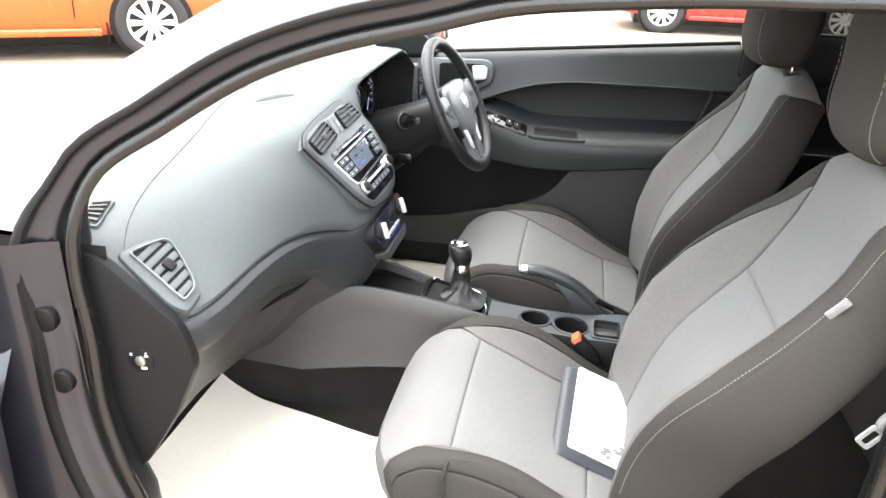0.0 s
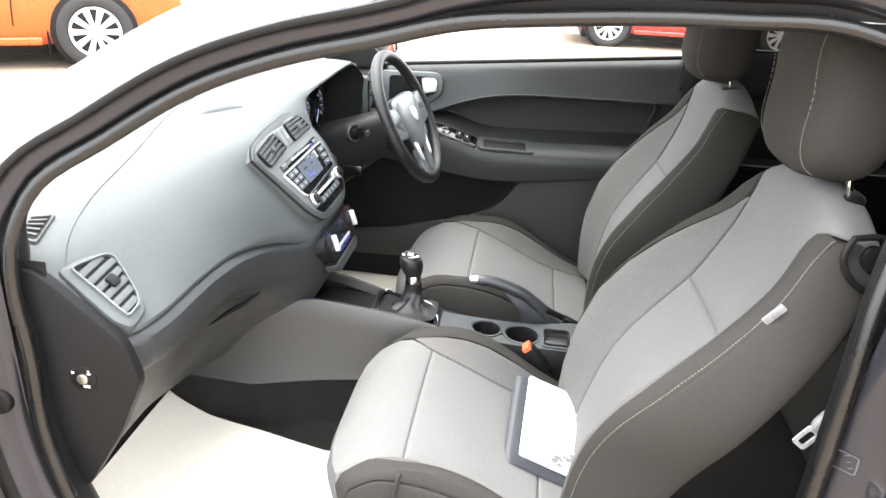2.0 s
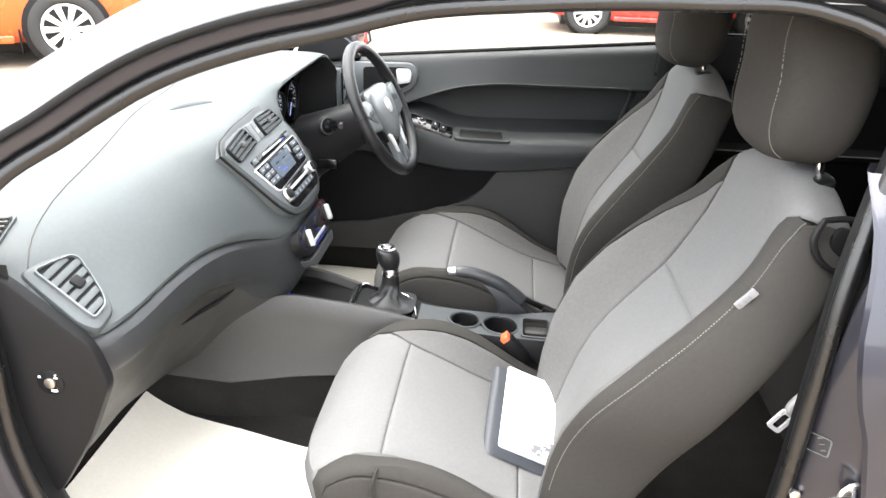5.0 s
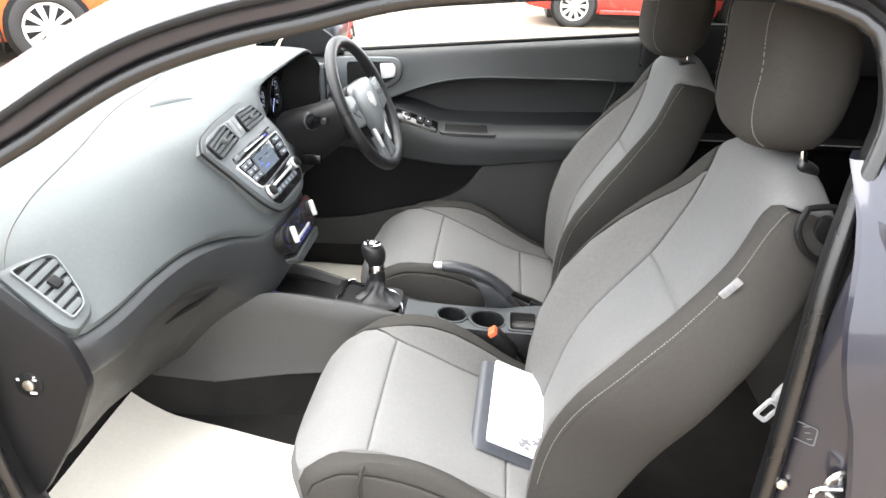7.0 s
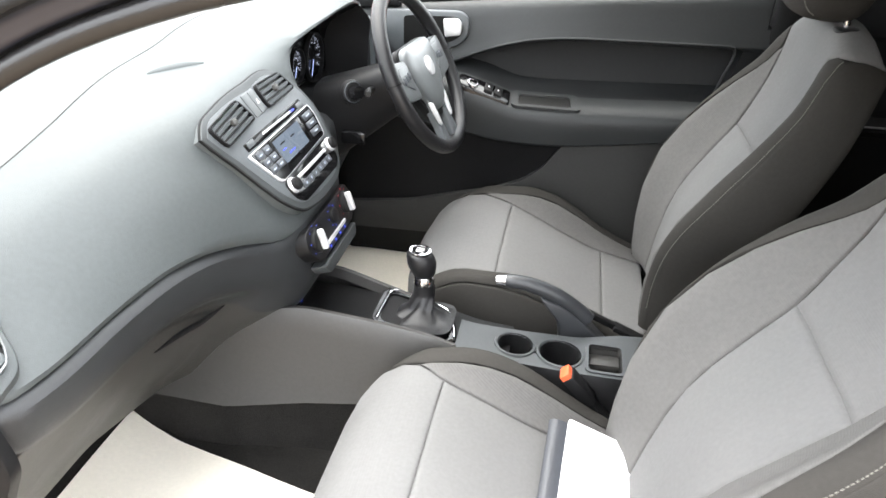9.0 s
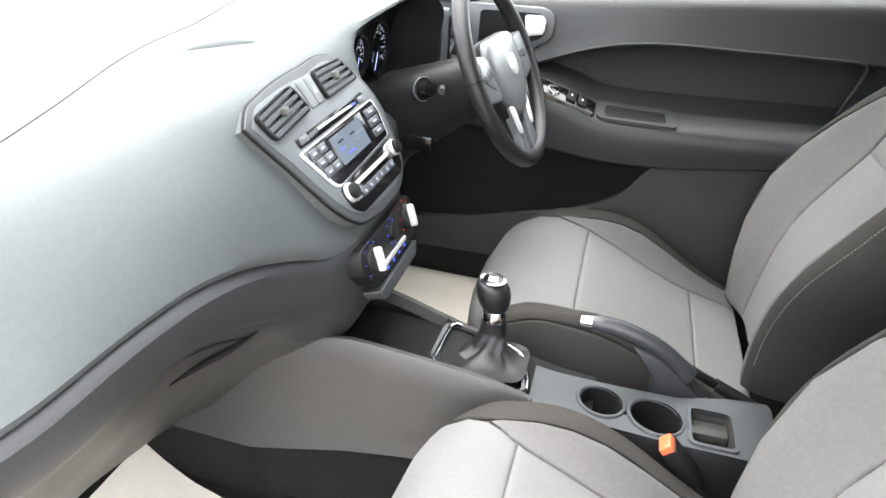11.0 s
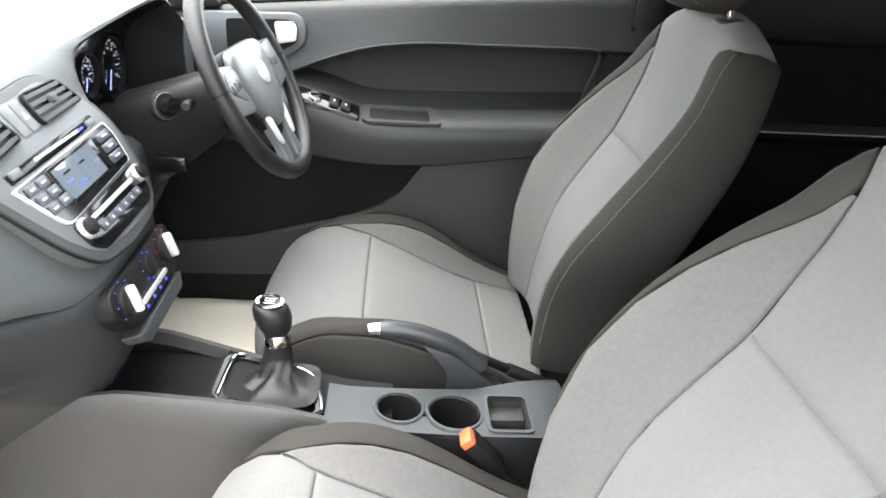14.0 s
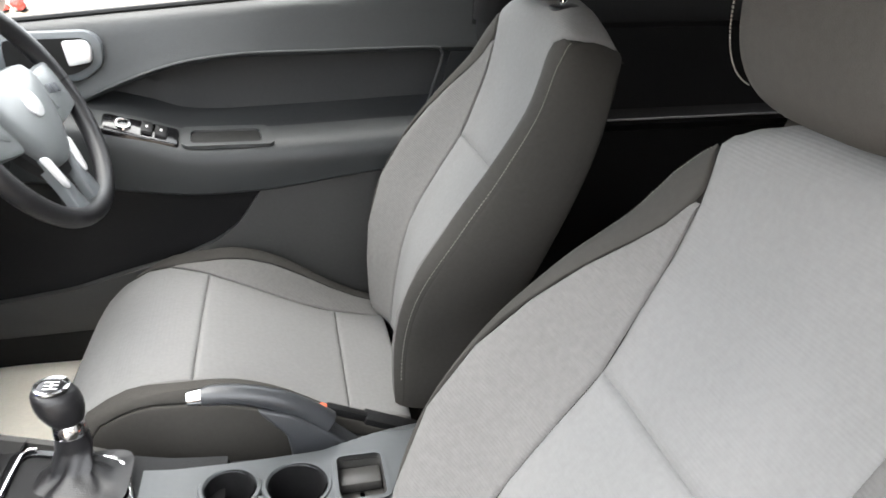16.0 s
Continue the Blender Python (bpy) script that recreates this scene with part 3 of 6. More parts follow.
def car_seat(x, y, z, label, tag, lean, head, nose=(0, 0)):
    """A front seat: cushion, backrest and head restraint."""
    seat = Matrix.Translation((x, y, z))
    NOSE[:] = nose
    top = thing("front_seat", label, "seat", (x + 0.2, y, 0.23), "front seats")

    def cloth(name, fn, u0, u1, v0, v1, material, parent, sink=(1, 1, 1, 1), lab="", nu=EDGE, dip=0.0055):
        bm = bmesh.new()
        puffed(bm, lambda u, v: seat @ Vector(fn(u, v)), u0, u1, v0, v1, dip, nu, EDGE, sink)
        return part(name, bm, material, parent, lab)

    def const(a):
        return lambda u: a

    # cushion
    us = list(np.linspace(0, 1, 25))
    ce = curve_fn([(0, .80), (.12, .80), (.22, .77), (.30, .71), (.38, .615), (.47, .515), (.6, .475), (1, .475)])
    edge = lambda u: float(ce(u)[0])
    bm = bmesh.new()
    inner_skin(bm, lambda u, v: seat @ Vector(cushion_at(u, v)), np.linspace(0, 1, 30), np.linspace(-1, 1, 49), False)
    cushion = part("cushion", bm, M_DARK, top, "charcoal cloth seat cushion")
    cloth("front_panel", cushion_at, 0.03, 0.47, lambda u: -edge(u), edge, M_LIGHT, cushion, lab="light grey woven centre panel")
    cloth("centre_panel", cushion_at, 0.47, 0.85, lambda u: -edge(u), edge, M_LIGHT, cushion)
    cloth("rear_panel", cushion_at, 0.85, 1.0, lambda u: -edge(u), edge, M_LIGHT, cushion)
    for s in (-1, 1):
        ins = curve_fn([(.36, .615), (.40, .65), (.46, .67), (.6, .69), (.8, .71), (1, .72)])
        inner = lambda u: s * edge(u)
        outer = lambda u: s * float(ins(u)[0])
        a, b = (inner, outer) if s > 0 else (outer, inner)
        cloth("bolster_insert", cushion_at, 0.36, 1.0, a, b, M_MID, cushion, lab="mid grey ribbed bolster insert")
        wall = lambda u: s * 0.90
        a, b = (outer, wall) if s > 0 else (wall, outer)
        cloth("bolster", cushion_at, 0.02, 1.0, (lambda u: (edge(u) if u < .36 else float(ins(u)[0])) if s > 0 else -0.90), (lambda u: 0.90 if s > 0 else -(edge(u) if u < .36 else float(ins(u)[0]))), M_DARK, cushion, nu=us)
        cloth("side_cloth", cushion_at, 0.02, 1.0, (lambda u: 0.90 if s > 0 else -1.0), (lambda u: 1.0 if s > 0 else -0.90), M_DARK, cushion, nu=us)
    # plastic skirt and rails
    for s in (-1, 1):
        bm = bmesh.new()
        poly = rounded([(-0.045, .42), (-0.055, .36), (0.0, .30), (.40, .27), (.47, .36), (.46, .42)], 0.03)
        plate(bm, poly, lambda u, v, w: seat @ Vector((u, s * (0.235 + w), v)), 0.03, 0.01)
        part("side_cover", bm, M_BLACK, top, "black plastic seat side cover")
    for s in (-1, 1):
        bm = bmesh.new()
        box(bm, (x + 0.2, y + s * 0.19, 0.26), (0.55, 0.03, 0.06), 0.006)
        part("seat_rail", bm, M_STEEL, top)
    # backrest
    seat = Matrix.Translation((lean[0] + .44, y, lean[1] + .47)) @ pose(0, 0, 0, 0, lean[2], 0) @ Matrix.Translation((-.44, 0, -.47))
    bm = bmesh.new()
    inner_skin(bm, lambda u, v: seat @ Vector(back_at(u, v)), np.linspace(0, 1, 40), np.linspace(-1, 1, 72, endpoint=False), True)
    back = part("backrest", bm, M_DARK, top, "charcoal cloth backrest")
    pe = curve_fn([(0, .263), (.2, .258), (.3, .259), (.44, .280), (.55, .335), (.65, .384), (.72, .435), (.77, .52), (.81, .63), (.86, .74), (.92, .80), (1, .895)])
    pedge = lambda u: float(pe(u)[0])
    cloth("lower_panel", back_at, 0.0, 0.44, lambda u: -pedge(u), pedge, M_LIGHT, back, lab="light grey woven backrest panel")
    cloth("upper_panel", back_at, 0.44, 1.0, lambda u: -pedge(u), pedge, M_RIBBED, back, nu=[0, .01, .03, .08, .15, .22, .3, .38, .46, .54, .6, .65, .7, .74, .78, .82, .86, .9, .93, .96, .98, 1])
    ie = curve_fn([(0, .60), (.19, .60), (.30, .585), (.45, .55), (.58, .50), (.66, .45), (.70, .43)])
    iedge = lambda u: float(ie(u)[0])
    fine_u = list(np.linspace(0, 1, 30))
    for s in (-1, 1):
        cloth("bolster_insert", back_at, 0.0, 0.695, (lambda u: pedge(u) if s > 0 else -iedge(u)), (lambda u: iedge(u) if s > 0 else -pedge(u)), M_MID, back, lab="mid grey ribbed bolster insert")
        inn = lambda u: iedge(u) if u < .695 else pedge(u) + 0.004
        cr = curve_fn([(0, .66), (.3, .66), (.6, .655), (.75, .66), (.80, .675), (.83, .71), (.86, .741), (.92, .801), (1, .896)])
        crest = lambda u: float(cr(u)[0])
        cloth("bolster", back_at, 0.0, 0.80, (lambda u: inn(u) if s > 0 else -crest(u)), (lambda u: crest(u) if s > 0 else -inn(u)), M_DARK, back, nu=fine_u, sink=(0, 0, 1, .12) if s > 0 else (0, 0, .12, 1))
        cloth("side_cloth", back_at, 0.0, 1.0, (lambda u: crest(u) if s > 0 else -0.90), (lambda u: 0.90 if s > 0 else -crest(u)), M_DARK, back, nu=fine_u, sink=(0, 0, .12, 1) if s > 0 else (0, 0, 1, .12))
        stitch_line(back_at, 0.05, 0.80, lambda u: s * (crest(u) - 0.012), back, seat, 110)
    if tag:
        bm = bmesh.new()
        p = Vector(back_at(0.585, -0.655))
        box(bm, (0, 0, 0), (0.013, 0.005, 0.036), 0.002, 2, seat @ Matrix.Translation(p + Vector((-0.004, -0.006, 0))) @ pose(0, 0, 0, 0, 35, 0))
        cloth_tag = part("fabric_tag", bm, mat("tag_cloth", (0.20, 0.20, 0.205), 0.9, mottle=0.2, mottle_size=60), back, "small pale woven label on the seam")
        bm = bmesh.new()
        for i in range(3):
            box(bm, (0, -0.0035, 0.006 - 0.009 * i), (0.007, 0.001, 0.003), 0, 1, seat @ Matrix.Translation(p + Vector((-0.004, -0.006, 0))) @ pose(0, 0, 0, 0, 35, 0))
        part("print", bm, M_INK, cloth_tag)
        # belt guide on the shoulder
        q = Vector(back_at(0.80, -0.72))
        bm = bmesh.new()
        path = spline([q + Vector(d) for d in ((.000, -.012, .022), (-.010, -.022, -.006), (.002, -.027, -.030), (.030, -.027, -.046), (.066, -.024, -.044), (.084, -.016, -.022), (.078, -.008, .012), (.036, -.006, .026))] + [q + Vector((.000, -.012, .022))], 44)[:-1]
        tube(bm, [seat @ Vector(p) for p in path], 0.0048, 8, loop=True)
        guide = part("belt_guide", bm, M_BLACK, back, "black plastic seat-belt guide")
        bm = bmesh.new()
        plate(bm, rounded([(.026, .014), (.066, .008), (.074, -.016), (.060, -.034), (.030, -.032), (.018, -.010)], .010), lambda u, v, w: seat @ (q + Vector((u, -.002 - w, v))), .008, .003)
        part("guide_plate", bm, M_BLACK, guide)
    # head restraint
    tilt = pose(0, 0, 0, 0, 6, 0)
    seat = Matrix.Translation((head[0], y, head[1]))
    hc = Vector((0, 0, 0))
    bm = bmesh.new()
    blob(bm, seat @ hc, (0.076, 0.128, 0.128), 0.60, 26, 40, tilt)
    for v in bm.verts:
        d = v.co - (seat @ hc)
        v.co.x += 0.25 * d.y * d.y * 2 - 0.02 * max(0, d.z / 0.118)
        v.co.y -= d.y * 0.10 * max(0, d.z / 0.118)
    rest = part("head_restraint", bm, M_DARK, top, "charcoal cloth head restraint")
    bm = bmesh.new()
    for s in (-1, 1):
        pts = []
        for i in range(41):
            a = -1.25 + 2.5 * i / 40
            d = tilt @ Vector((-0.0775 * math.copysign(abs(math.cos(a)) ** .60, 1), 0, 0.1295 * math.copysign(abs(math.sin(a)) ** .60, a)))
            yy = s * 0.102
            d = d * 0.90 + Vector((0.25 * yy * yy * 2 - 0.02 * max(0, d.z / .118), yy * (1 - 0.10 * max(0, d.z / 0.118)), 0))
            pts.append(seat @ (hc + d))
        for i in range(0, 40):
            a, b = pts[i], pts[i + 1]
            for k in range(2):
                tube(bm, [a + (b - a) * (k * .5 + .05), a + (b - a) * (k * .5 + .35)], 0.0008, 5)
    part("stitching", bm, M_STITCH, rest, "pale contrast stitching", kind="stuff")
    for s in (-1, 1):
        bm = bmesh.new()
        tube(bm, [(head[0] + .036, y + s * .072, head[1] - .165), (head[0] + .018, y + s * .072, head[1] - .066)], 0.0065, 12)
        part("post", bm, M_CHROME, top, "chromed post")
        bm = bmesh.new()
        blob(bm, (0, 0, 0), (.022, .032, .009), .7, 8, 24, Matrix.Translation((head[0] + .030, y + s * .072, head[1] + head[2])) @ pose(0, 0, 0, 0, -8, 0))
        part("post_guide", bm, M_BLACK, top)
    return top


car_seat(-.004, -.404, .012, "light grey and charcoal cloth passenger seat", True, (-.0535, .020, 4.0), (.717, 1.246, -.148), (.034, 0))
car_seat(.038, .364, -.003, "light grey and charcoal cloth driver's seat", False, (.032, .0126, -2.5), (.714, 1.262, -.138), (-.045, .020))


# ---- body shell of the car ----
car = thing("hatchback", "dark grey metallic three-door car shell with the passenger door open", "car", (0, 0, 0.2))
RING = [(-.404, -.745, .516), (-.43, -.745, .60), (-.45, -.74, .70), (-.452, -.735, .83), (-.462, -.728, .95), (-.456, -.722, 1.015), (-.425, -.708, 1.082), (-.325, -.67, 1.155), (-.19, -.645, 1.235), (-.07, -.63, 1.278), (.035, -.62, 1.303), (.146, -.612, 1.331), (.286, -.608, 1.346), (.5, -.605, 1.355), (.65, -.607, 1.350), (.735, -.620, 1.315), (.752, -.66, 1.242), (.722, -.70, 1.133), (.700, -.725, 1.028), (.692, -.738, .95), (.687, -.745, .88), (.682, -.745, .69), (.665, -.745, .50), (.62, -.745, .405), (.5, -.745, .375), (.1, -.745, .37), (-.2, -.745, .372), (-.34, -.745, .39), (-.395, -.745, .44)]
ring = [Vector(p) for p in spline(RING + RING[:1], 150)[:-1]]
mid = Vector((0.12, -0.7, 0.85))


def ring_sweep(section, side):
    """Rows of points: section(o, d) outwards in the plane of the opening and away from the cabin."""
    rows = []
    n = len(ring)
    for i, p in enumerate(ring):
        # the windscreen pillar is slimmer than the rest of the frame
        slim = 1 - .42 * min(max((p.z - .98) / .08, 0), 1) * min(max((.25 - p.x) / .15, 0), 1)
        t = (ring[(i + 1) % n] - ring[i - 1]).normalized()
        d = Vector((0, -1, 0))
        o = t.cross(d).normalized()
        if o.dot(p - mid) < 0:
            o = -o
        row = [p + o * (a * slim if a > .02 else a) + d * b * slim for a, b in section]
        rows.append([Vector((q.x, q.y * side, q.z)) for q in row])
    return rows


for side in (1, -1):
    for name, sec, stuff, lab in (("door_surround", [(.026, .010), (.030, .018), (.036, .022), (.050, .024), (.057, .030), (.060, .036)], M_PAINT, "painted metal door surround"),
                                  ("seal_flange", [(.03, -.06), (.012, -.05), (.002, -.03), (.004, 0), (.016, .002), (.022, .003), (.026, .010)], M_BLACK, "black trimmed flange"),
                                  ("outer_trim", [(.060, .036), (.064, .044), (.072, .047), (.080, .044), (.084, .034), (.07, -.02)], M_RUBBER, "black outer trim strip")):
        bm = bmesh.new()
        skin(bm, ring_sweep(sec, side), along=True)
        part(name, bm, stuff, car, lab)
    bm = bmesh.new()
    skin(bm, ring_sweep([(.001 + .011 * math.cos(a), .010 + .010 * math.sin(a)) for a in np.linspace(0, 2 * math.pi, 10, endpoint=False)], side), around=True, along=True)
    part("door_seal", bm, M_SEAL, car, "black rubber door seal")


# roof with headliner
bm = bmesh.new()
def roof_row(x, lift):
    e = .615 if x < 1.2 else .60
    zc = float(np.interp(x, [.13, .5, 1.0, 1.5, 1.85], [1.462, 1.475, 1.465, 1.43, 1.38]))
    ze = float(np.interp(x, [.13, .5, 1.0, 1.5, 1.85], [1.372, 1.395, 1.40, 1.37, 1.32]))
    return [(x, y, ze + (zc - ze) * (1 - (y / e) ** 2) + lift) for y in np.linspace(-e, e, 17)]
skin(bm, [roof_row(x, 0.0) for x in np.linspace(.13, 1.85, 24)])
bmesh.ops.solidify(bm, geom=list(bm.faces), thickness=0.004)
part("roof", bm, M_PAINT, car, "grey metallic roof panel")
bm = bmesh.new()
skin(bm, [roof_row(x, -0.035) for x in np.linspace(.15, 1.83, 24)])
bmesh.ops.solidify(bm, geom=list(bm.faces), thickness=0.004)
part("headliner", bm, M_HEADLINER, car, "pale grey cloth headliner")

# windscreen, bonnet, cowl
bm = bmesh.new()
rows = []
crown = spline([(-1.17, 0, .905), (-.93, 0, 1.05), (-.715, 0, 1.17), (-.515, 0, 1.277), (-.2, 0, 1.385), (.13, 0, 1.461)], 20)
flank = spline([(-.72, .775, .945), (-.505, .735, 1.045), (-.360, .68, 1.19), (-.22, .655, 1.278), (-.05, .64, 1.335), (.13, .622, 1.374)], 20)
for c, f in zip(crown, flank):
    rows.append([(c[0] + (f[0] - c[0]) * abs(s) ** 1.5, f[1] * s, c[2] + (f[2] - c[2]) * abs(s) ** 1.25) for s in np.linspace(-1, 1, 29)])
skin(bm, rows)
screen = part("windscreen", bm, M_WHITENED, car, "windscreen with an uneven pale layer")
screen.visible_shadow = False
bm = bmesh.new()
skin(bm, [[(x + .20 * abs(y / .78) ** 2.2 * (1 if x > -1.3 else .4), y, z - .10 * abs(y / .78) ** 3) for y in np.linspace(-.78, .78, 21)] for x, z in spline([(-1.10, .868), (-1.3, .845), (-1.6, .79), (-1.85, .70), (-1.95, .58)], 16)])
bmesh.ops.solidify(bm, geom=list(bm.faces), thickness=0.004)
part("bonnet", bm, M_PAINT, car, "grey metallic bonnet")
bm = bmesh.new()
skin(bm, [[(x + .22 * abs(y / .72) ** 2.4, y, z) for y in np.linspace(-.72, .72, 21)] for x, z in ((-1.14, .865), (-1.10, .885), (-1.05, .875), (-1.02, .84))])
part("cowl", bm, M_BLACK, car, "black plastic scuttle panel")
for s in (-1, 1):
    bm = bmesh.new()
    skin(bm, [[(x, s * y, z - .32 * max(0, (-1.10 - x) / .85) ** 1.4 * max(0, (z - .22) / .65)) for y, z in ((.70, .87), (.78, .83), (.835, .74), (.845, .55), (.83, .35), (.78, .22))] for x in np.linspace(-1.95, -.56, 18)])
    bmesh.ops.solidify(bm, geom=list(bm.faces), thickness=0.004)
    part("front_wing", bm, M_PAINT, car, "grey metallic front wing")
    bm = bmesh.new()
    rows = []
    for y, z in spline([(.69, 0, 1.175), (.75, 0, 1.12), (.80, 0, 1.0), (.835, 0, .80), (.845, 0, .55), (.83, 0, .35), (.78, 0, .22)], 24)[:, ::2]:
        e = float(np.interp(z, [.3, .5, .774, .875, .937, 1.0, 1.2], [.72, .745, .746, .729, .708, .703, .715]))
        rows.append([(e + .05, s * (y - .055), z), (e + .02, s * (y - .045), z), (e + .006, s * (y - .020), z), (e, s * (y - .007), z), (e + .004, s * (y - .001), z), (e + .02, s * y, z)] + [(x, s * y, z) for x in np.linspace(.85, 2.0, 12)])
    skin(bm, rows)
    bmesh.ops.solidify(bm, geom=list(bm.faces), thickness=-0.004)
    part("rear_quarter_panel", bm, M_PAINT, car, "grey metallic rear quarter panel")
    bm = bmesh.new()
    skin(bm, [[(x, s * y, z) for x in np.linspace(.70 if s > 0 else .80, 1.95, 12)] for y, z in ((.735, .24), (.72, .45), (.695, .66), (.69, .80), (.655, .825), (.655, .835), (.70, .85), (.70, 1.03), (.685, 1.045), (.68, 1.15), (.69, 1.17), (.735, 1.175))])
    part("rear_side_trim", bm, M_BLACK, car, "black plastic rear side trim with armrest ledge")
    bm = bmesh.new()
    tube(bm, [(x, s * .653, .838) for x in np.linspace(.84, 1.9, 12)], .0025, 8)
    part("ledge_line", bm, M_SATIN, car, "thin pale trim line on the rear armrest")
    for a, b in (((.745, .69, 1.06) if s > 0 else (.90, .70, 1.12), (.75, .60, 1.38) if s > 0 else (.87, .62, 1.38)), ((1.45, .68, 1.15), (1.55, .58, 1.36)), ((1.85, .66, 1.1), (1.85, .56, 1.34))):
        if s < 0 and a[0] < 1:
            continue
        bm = bmesh.new()
        tube(bm, [(a[0], s * a[1], a[2]), (b[0], s * b[1], b[2])], .045 if a[0] < 1.7 else .08, 10)
        part("rear_pillar", bm, M_BLACK, car, "dark trimmed rear pillar")
    bm = bmesh.new()
    skin(bm, [[(.76, s * .71, 1.17), (1.45, s * .71, 1.17)], [(.76, s * .60, 1.38), (1.5, s * .58, 1.36)]])
    part("rear_side_glass", bm, M_DIM_GLASS, car, "rear side window, darkened to cut light into the rear").visible_shadow = False
    bm = bmesh.new()
    box(bm, (0.13, s * .79, .30), (1.45, .10, .15), .03)
    part("sill", bm, M_PAINT, car, "painted door sill")
bm = bmesh.new()
box(bm, (1.98, 0, .65), (.06, 1.4, .85), .02)
part("tailgate", bm, M_BLACK, car)
# rear pane added to hold back light from behind
bm = bmesh.new()
skin(bm, [[(1.98, y, 1.07) for y in (-.62, 0, .62)], [(1.85, y, 1.36) for y in (-.56, 0, .56)]])
part("rear_window", bm, M_DIM_GLASS, car, "added rear window, darkened to cut light from behind")

# passenger's hinge pillar
bm = bmesh.new()
skin(bm, [[(-.475, -.745, z), (-.50, -.755, z), (-.53, -.775, z), (-.57, -.79, z), (-.62, -.80, z)] for z in np.linspace(.30, .99, 16)])
part("hinge_pillar", bm, M_PAINT, car, "painted hinge pillar")
for z, x in ((.865, -.512), (.755, -.505)):
    bm = bmesh.new()
    disc(bm, (x, -.755, z), (0.1, -1, 0), .021, .016, 24, .006)
    part("rubber_grommet", bm, M_RUBBER, car, "round black rubber grommet")

# ---- rear seat ----
rear = thing("rear_seat", "grey and charcoal cloth rear bench seat", "seat", (1.15, 0, .33))
bm = bmesh.new()
blob(bm, (1.21, 0, .49), (.28, .63, .13), .4, 16, 40)
part("seat_cushion", bm, M_DARK, rear)
for y in (-.33, .33):
    bm = bmesh.new()
    blob(bm, (1.19, y * 1.25, .540), (.22, .20, .11), .45, 14, 28)
    part("seat_panel", bm, M_LIGHT, rear, "light grey cloth seat panel")
bm = bmesh.new()
blob(bm, (0, 0, 0), (.10, .63, .36), .4, 16, 40, Matrix.Translation((1.5, 0, .80)) @ pose(0, 0, 0, 0, 22, 0))
part("seat_back", bm, M_DARK, rear)

# ---- driver's door ----
door = thing("driver_door", "dark grey plastic driver's door card with armrest", "car door", (0.25, .72, .3))
X_BELT = lambda x: 1.071 + .0845 * x
f_trim = curve_fn([(-.40, .86), (-.15, .885), (-.035, .933), (.03, .958), (.08, .974), (.13, .986), (.181, .993), (.408, 1.0), (.66, 1.002), (.85, 1.003)])
f_arm = curve_fn([(-.40, .90), (-.12, .885), (-.02, .868), (.049, .850), (.10, .832), (.16, .826), (.267, .827), (.547, .836), (.85, .845)])
f_low = curve_fn([(-.40, .78), (-.1, .765), (.012, .748), (.12, .736), (.234, .737), (.477, .765), (.85, .80)])
bm = bmesh.new()
rows = []
for x in list(np.linspace(-.36, .58, 48)) + [.60, .612, .622, .63, .636, .642, .65, .68, .72]:
    b, t, a, lo = X_BELT(x), float(f_trim(x)[0]), float(f_arm(x)[0]), float(f_low(x)[0])
    cut = float(np.interp(x, [-.32, -.04, .60, .636, .642], [0, 1, 1, 1, 0]))
    lean = max(0.0, (1.0 - a))
    r = .040 * cut
    out = .085 * float(np.interp(x, [-.36, -.15, 0, .1, .62, .70], [.55, .75, .95, 1, 1, .8]))
    pts = [(.745, b + .004), (.730, b + .005), (.718, b + .001), (.706, b - .010), (.699, b - .020), (.694, b - .036), (.682, t + .03), (.677, t + .012), (.674, t + .006), (.674, t + .001), (.680, t - .005), (.688 + r, t - .010), (.691 + r, t - .03),
           (.688 + r, a + .095), (.687 + r * .9, a + .058), (.686 + r * .3, a + .044), (.69 - .3 * out, a + .029), (.69 - .62 * out, a + .015), (.69 - .93 * out, a + .002), (.69 - out, a - .008), (.69 - out - .003, a - .03), (.69 - out, lo + .03), (.69 - out + .004, lo + .004),
           (.69 - out + .012, lo - .002), (.645, lo - .006), (.660, lo - .03), (.664, .60), (.668, .45), (.69, .30), (.74, .26)]
    slant = float(np.interp(x, [.45, .60, .66, .72], [0, 1, 1, 0])) * .25
    rows.append([(x + slant * (z - .935) * (1 if a < z < t + .02 else 0), y, z) for y, z in pts])
# recess faces get the darker trim in place of real shade
skin(bm, [r[10:17] for r in rows])
part("door_recess", bm, M_RECESS, door, "recess of the door card, with shade put into its colour")
bm = bmesh.new()
skin(bm, [r[:11] for r in rows])
skin(bm, [r[16:-6] for r in rows])
part("door_card", bm, M_TRIM, door, "grained dark grey door card")
bm = bmesh.new()
skin(bm, [r[-7:] for r in rows])
part("lower_card", bm, M_BLACK, door, "black lower edge of the door card")
bm = bmesh.new()
tube(bm, [(x, .6735, float(f_trim(x)[0]) + .003) for x in np.linspace(-.05, .615, 40)] + [(.630, .6735, 1.002), (.636, .6735, .992), (.632, .6735, .970), (.619, .675, .932), (.607, .677, .890)], .0032, 8)
part("trim_line", bm, M_TRIM, door, "raised rim line over the recess")
bm = bmesh.new()
skin(bm, [[(x, y, z) for x in (-.42, .72)] for y, z in ((.745, 1.0), (.80, .97), (.845, .75), (.83, .35), (.75, .26))])
bmesh.ops.solidify(bm, geom=list(bm.faces), thickness=-0.004)
part("door_skin", bm, M_PAINT, door, "grey metallic outer door skin")
bm = bmesh.new()
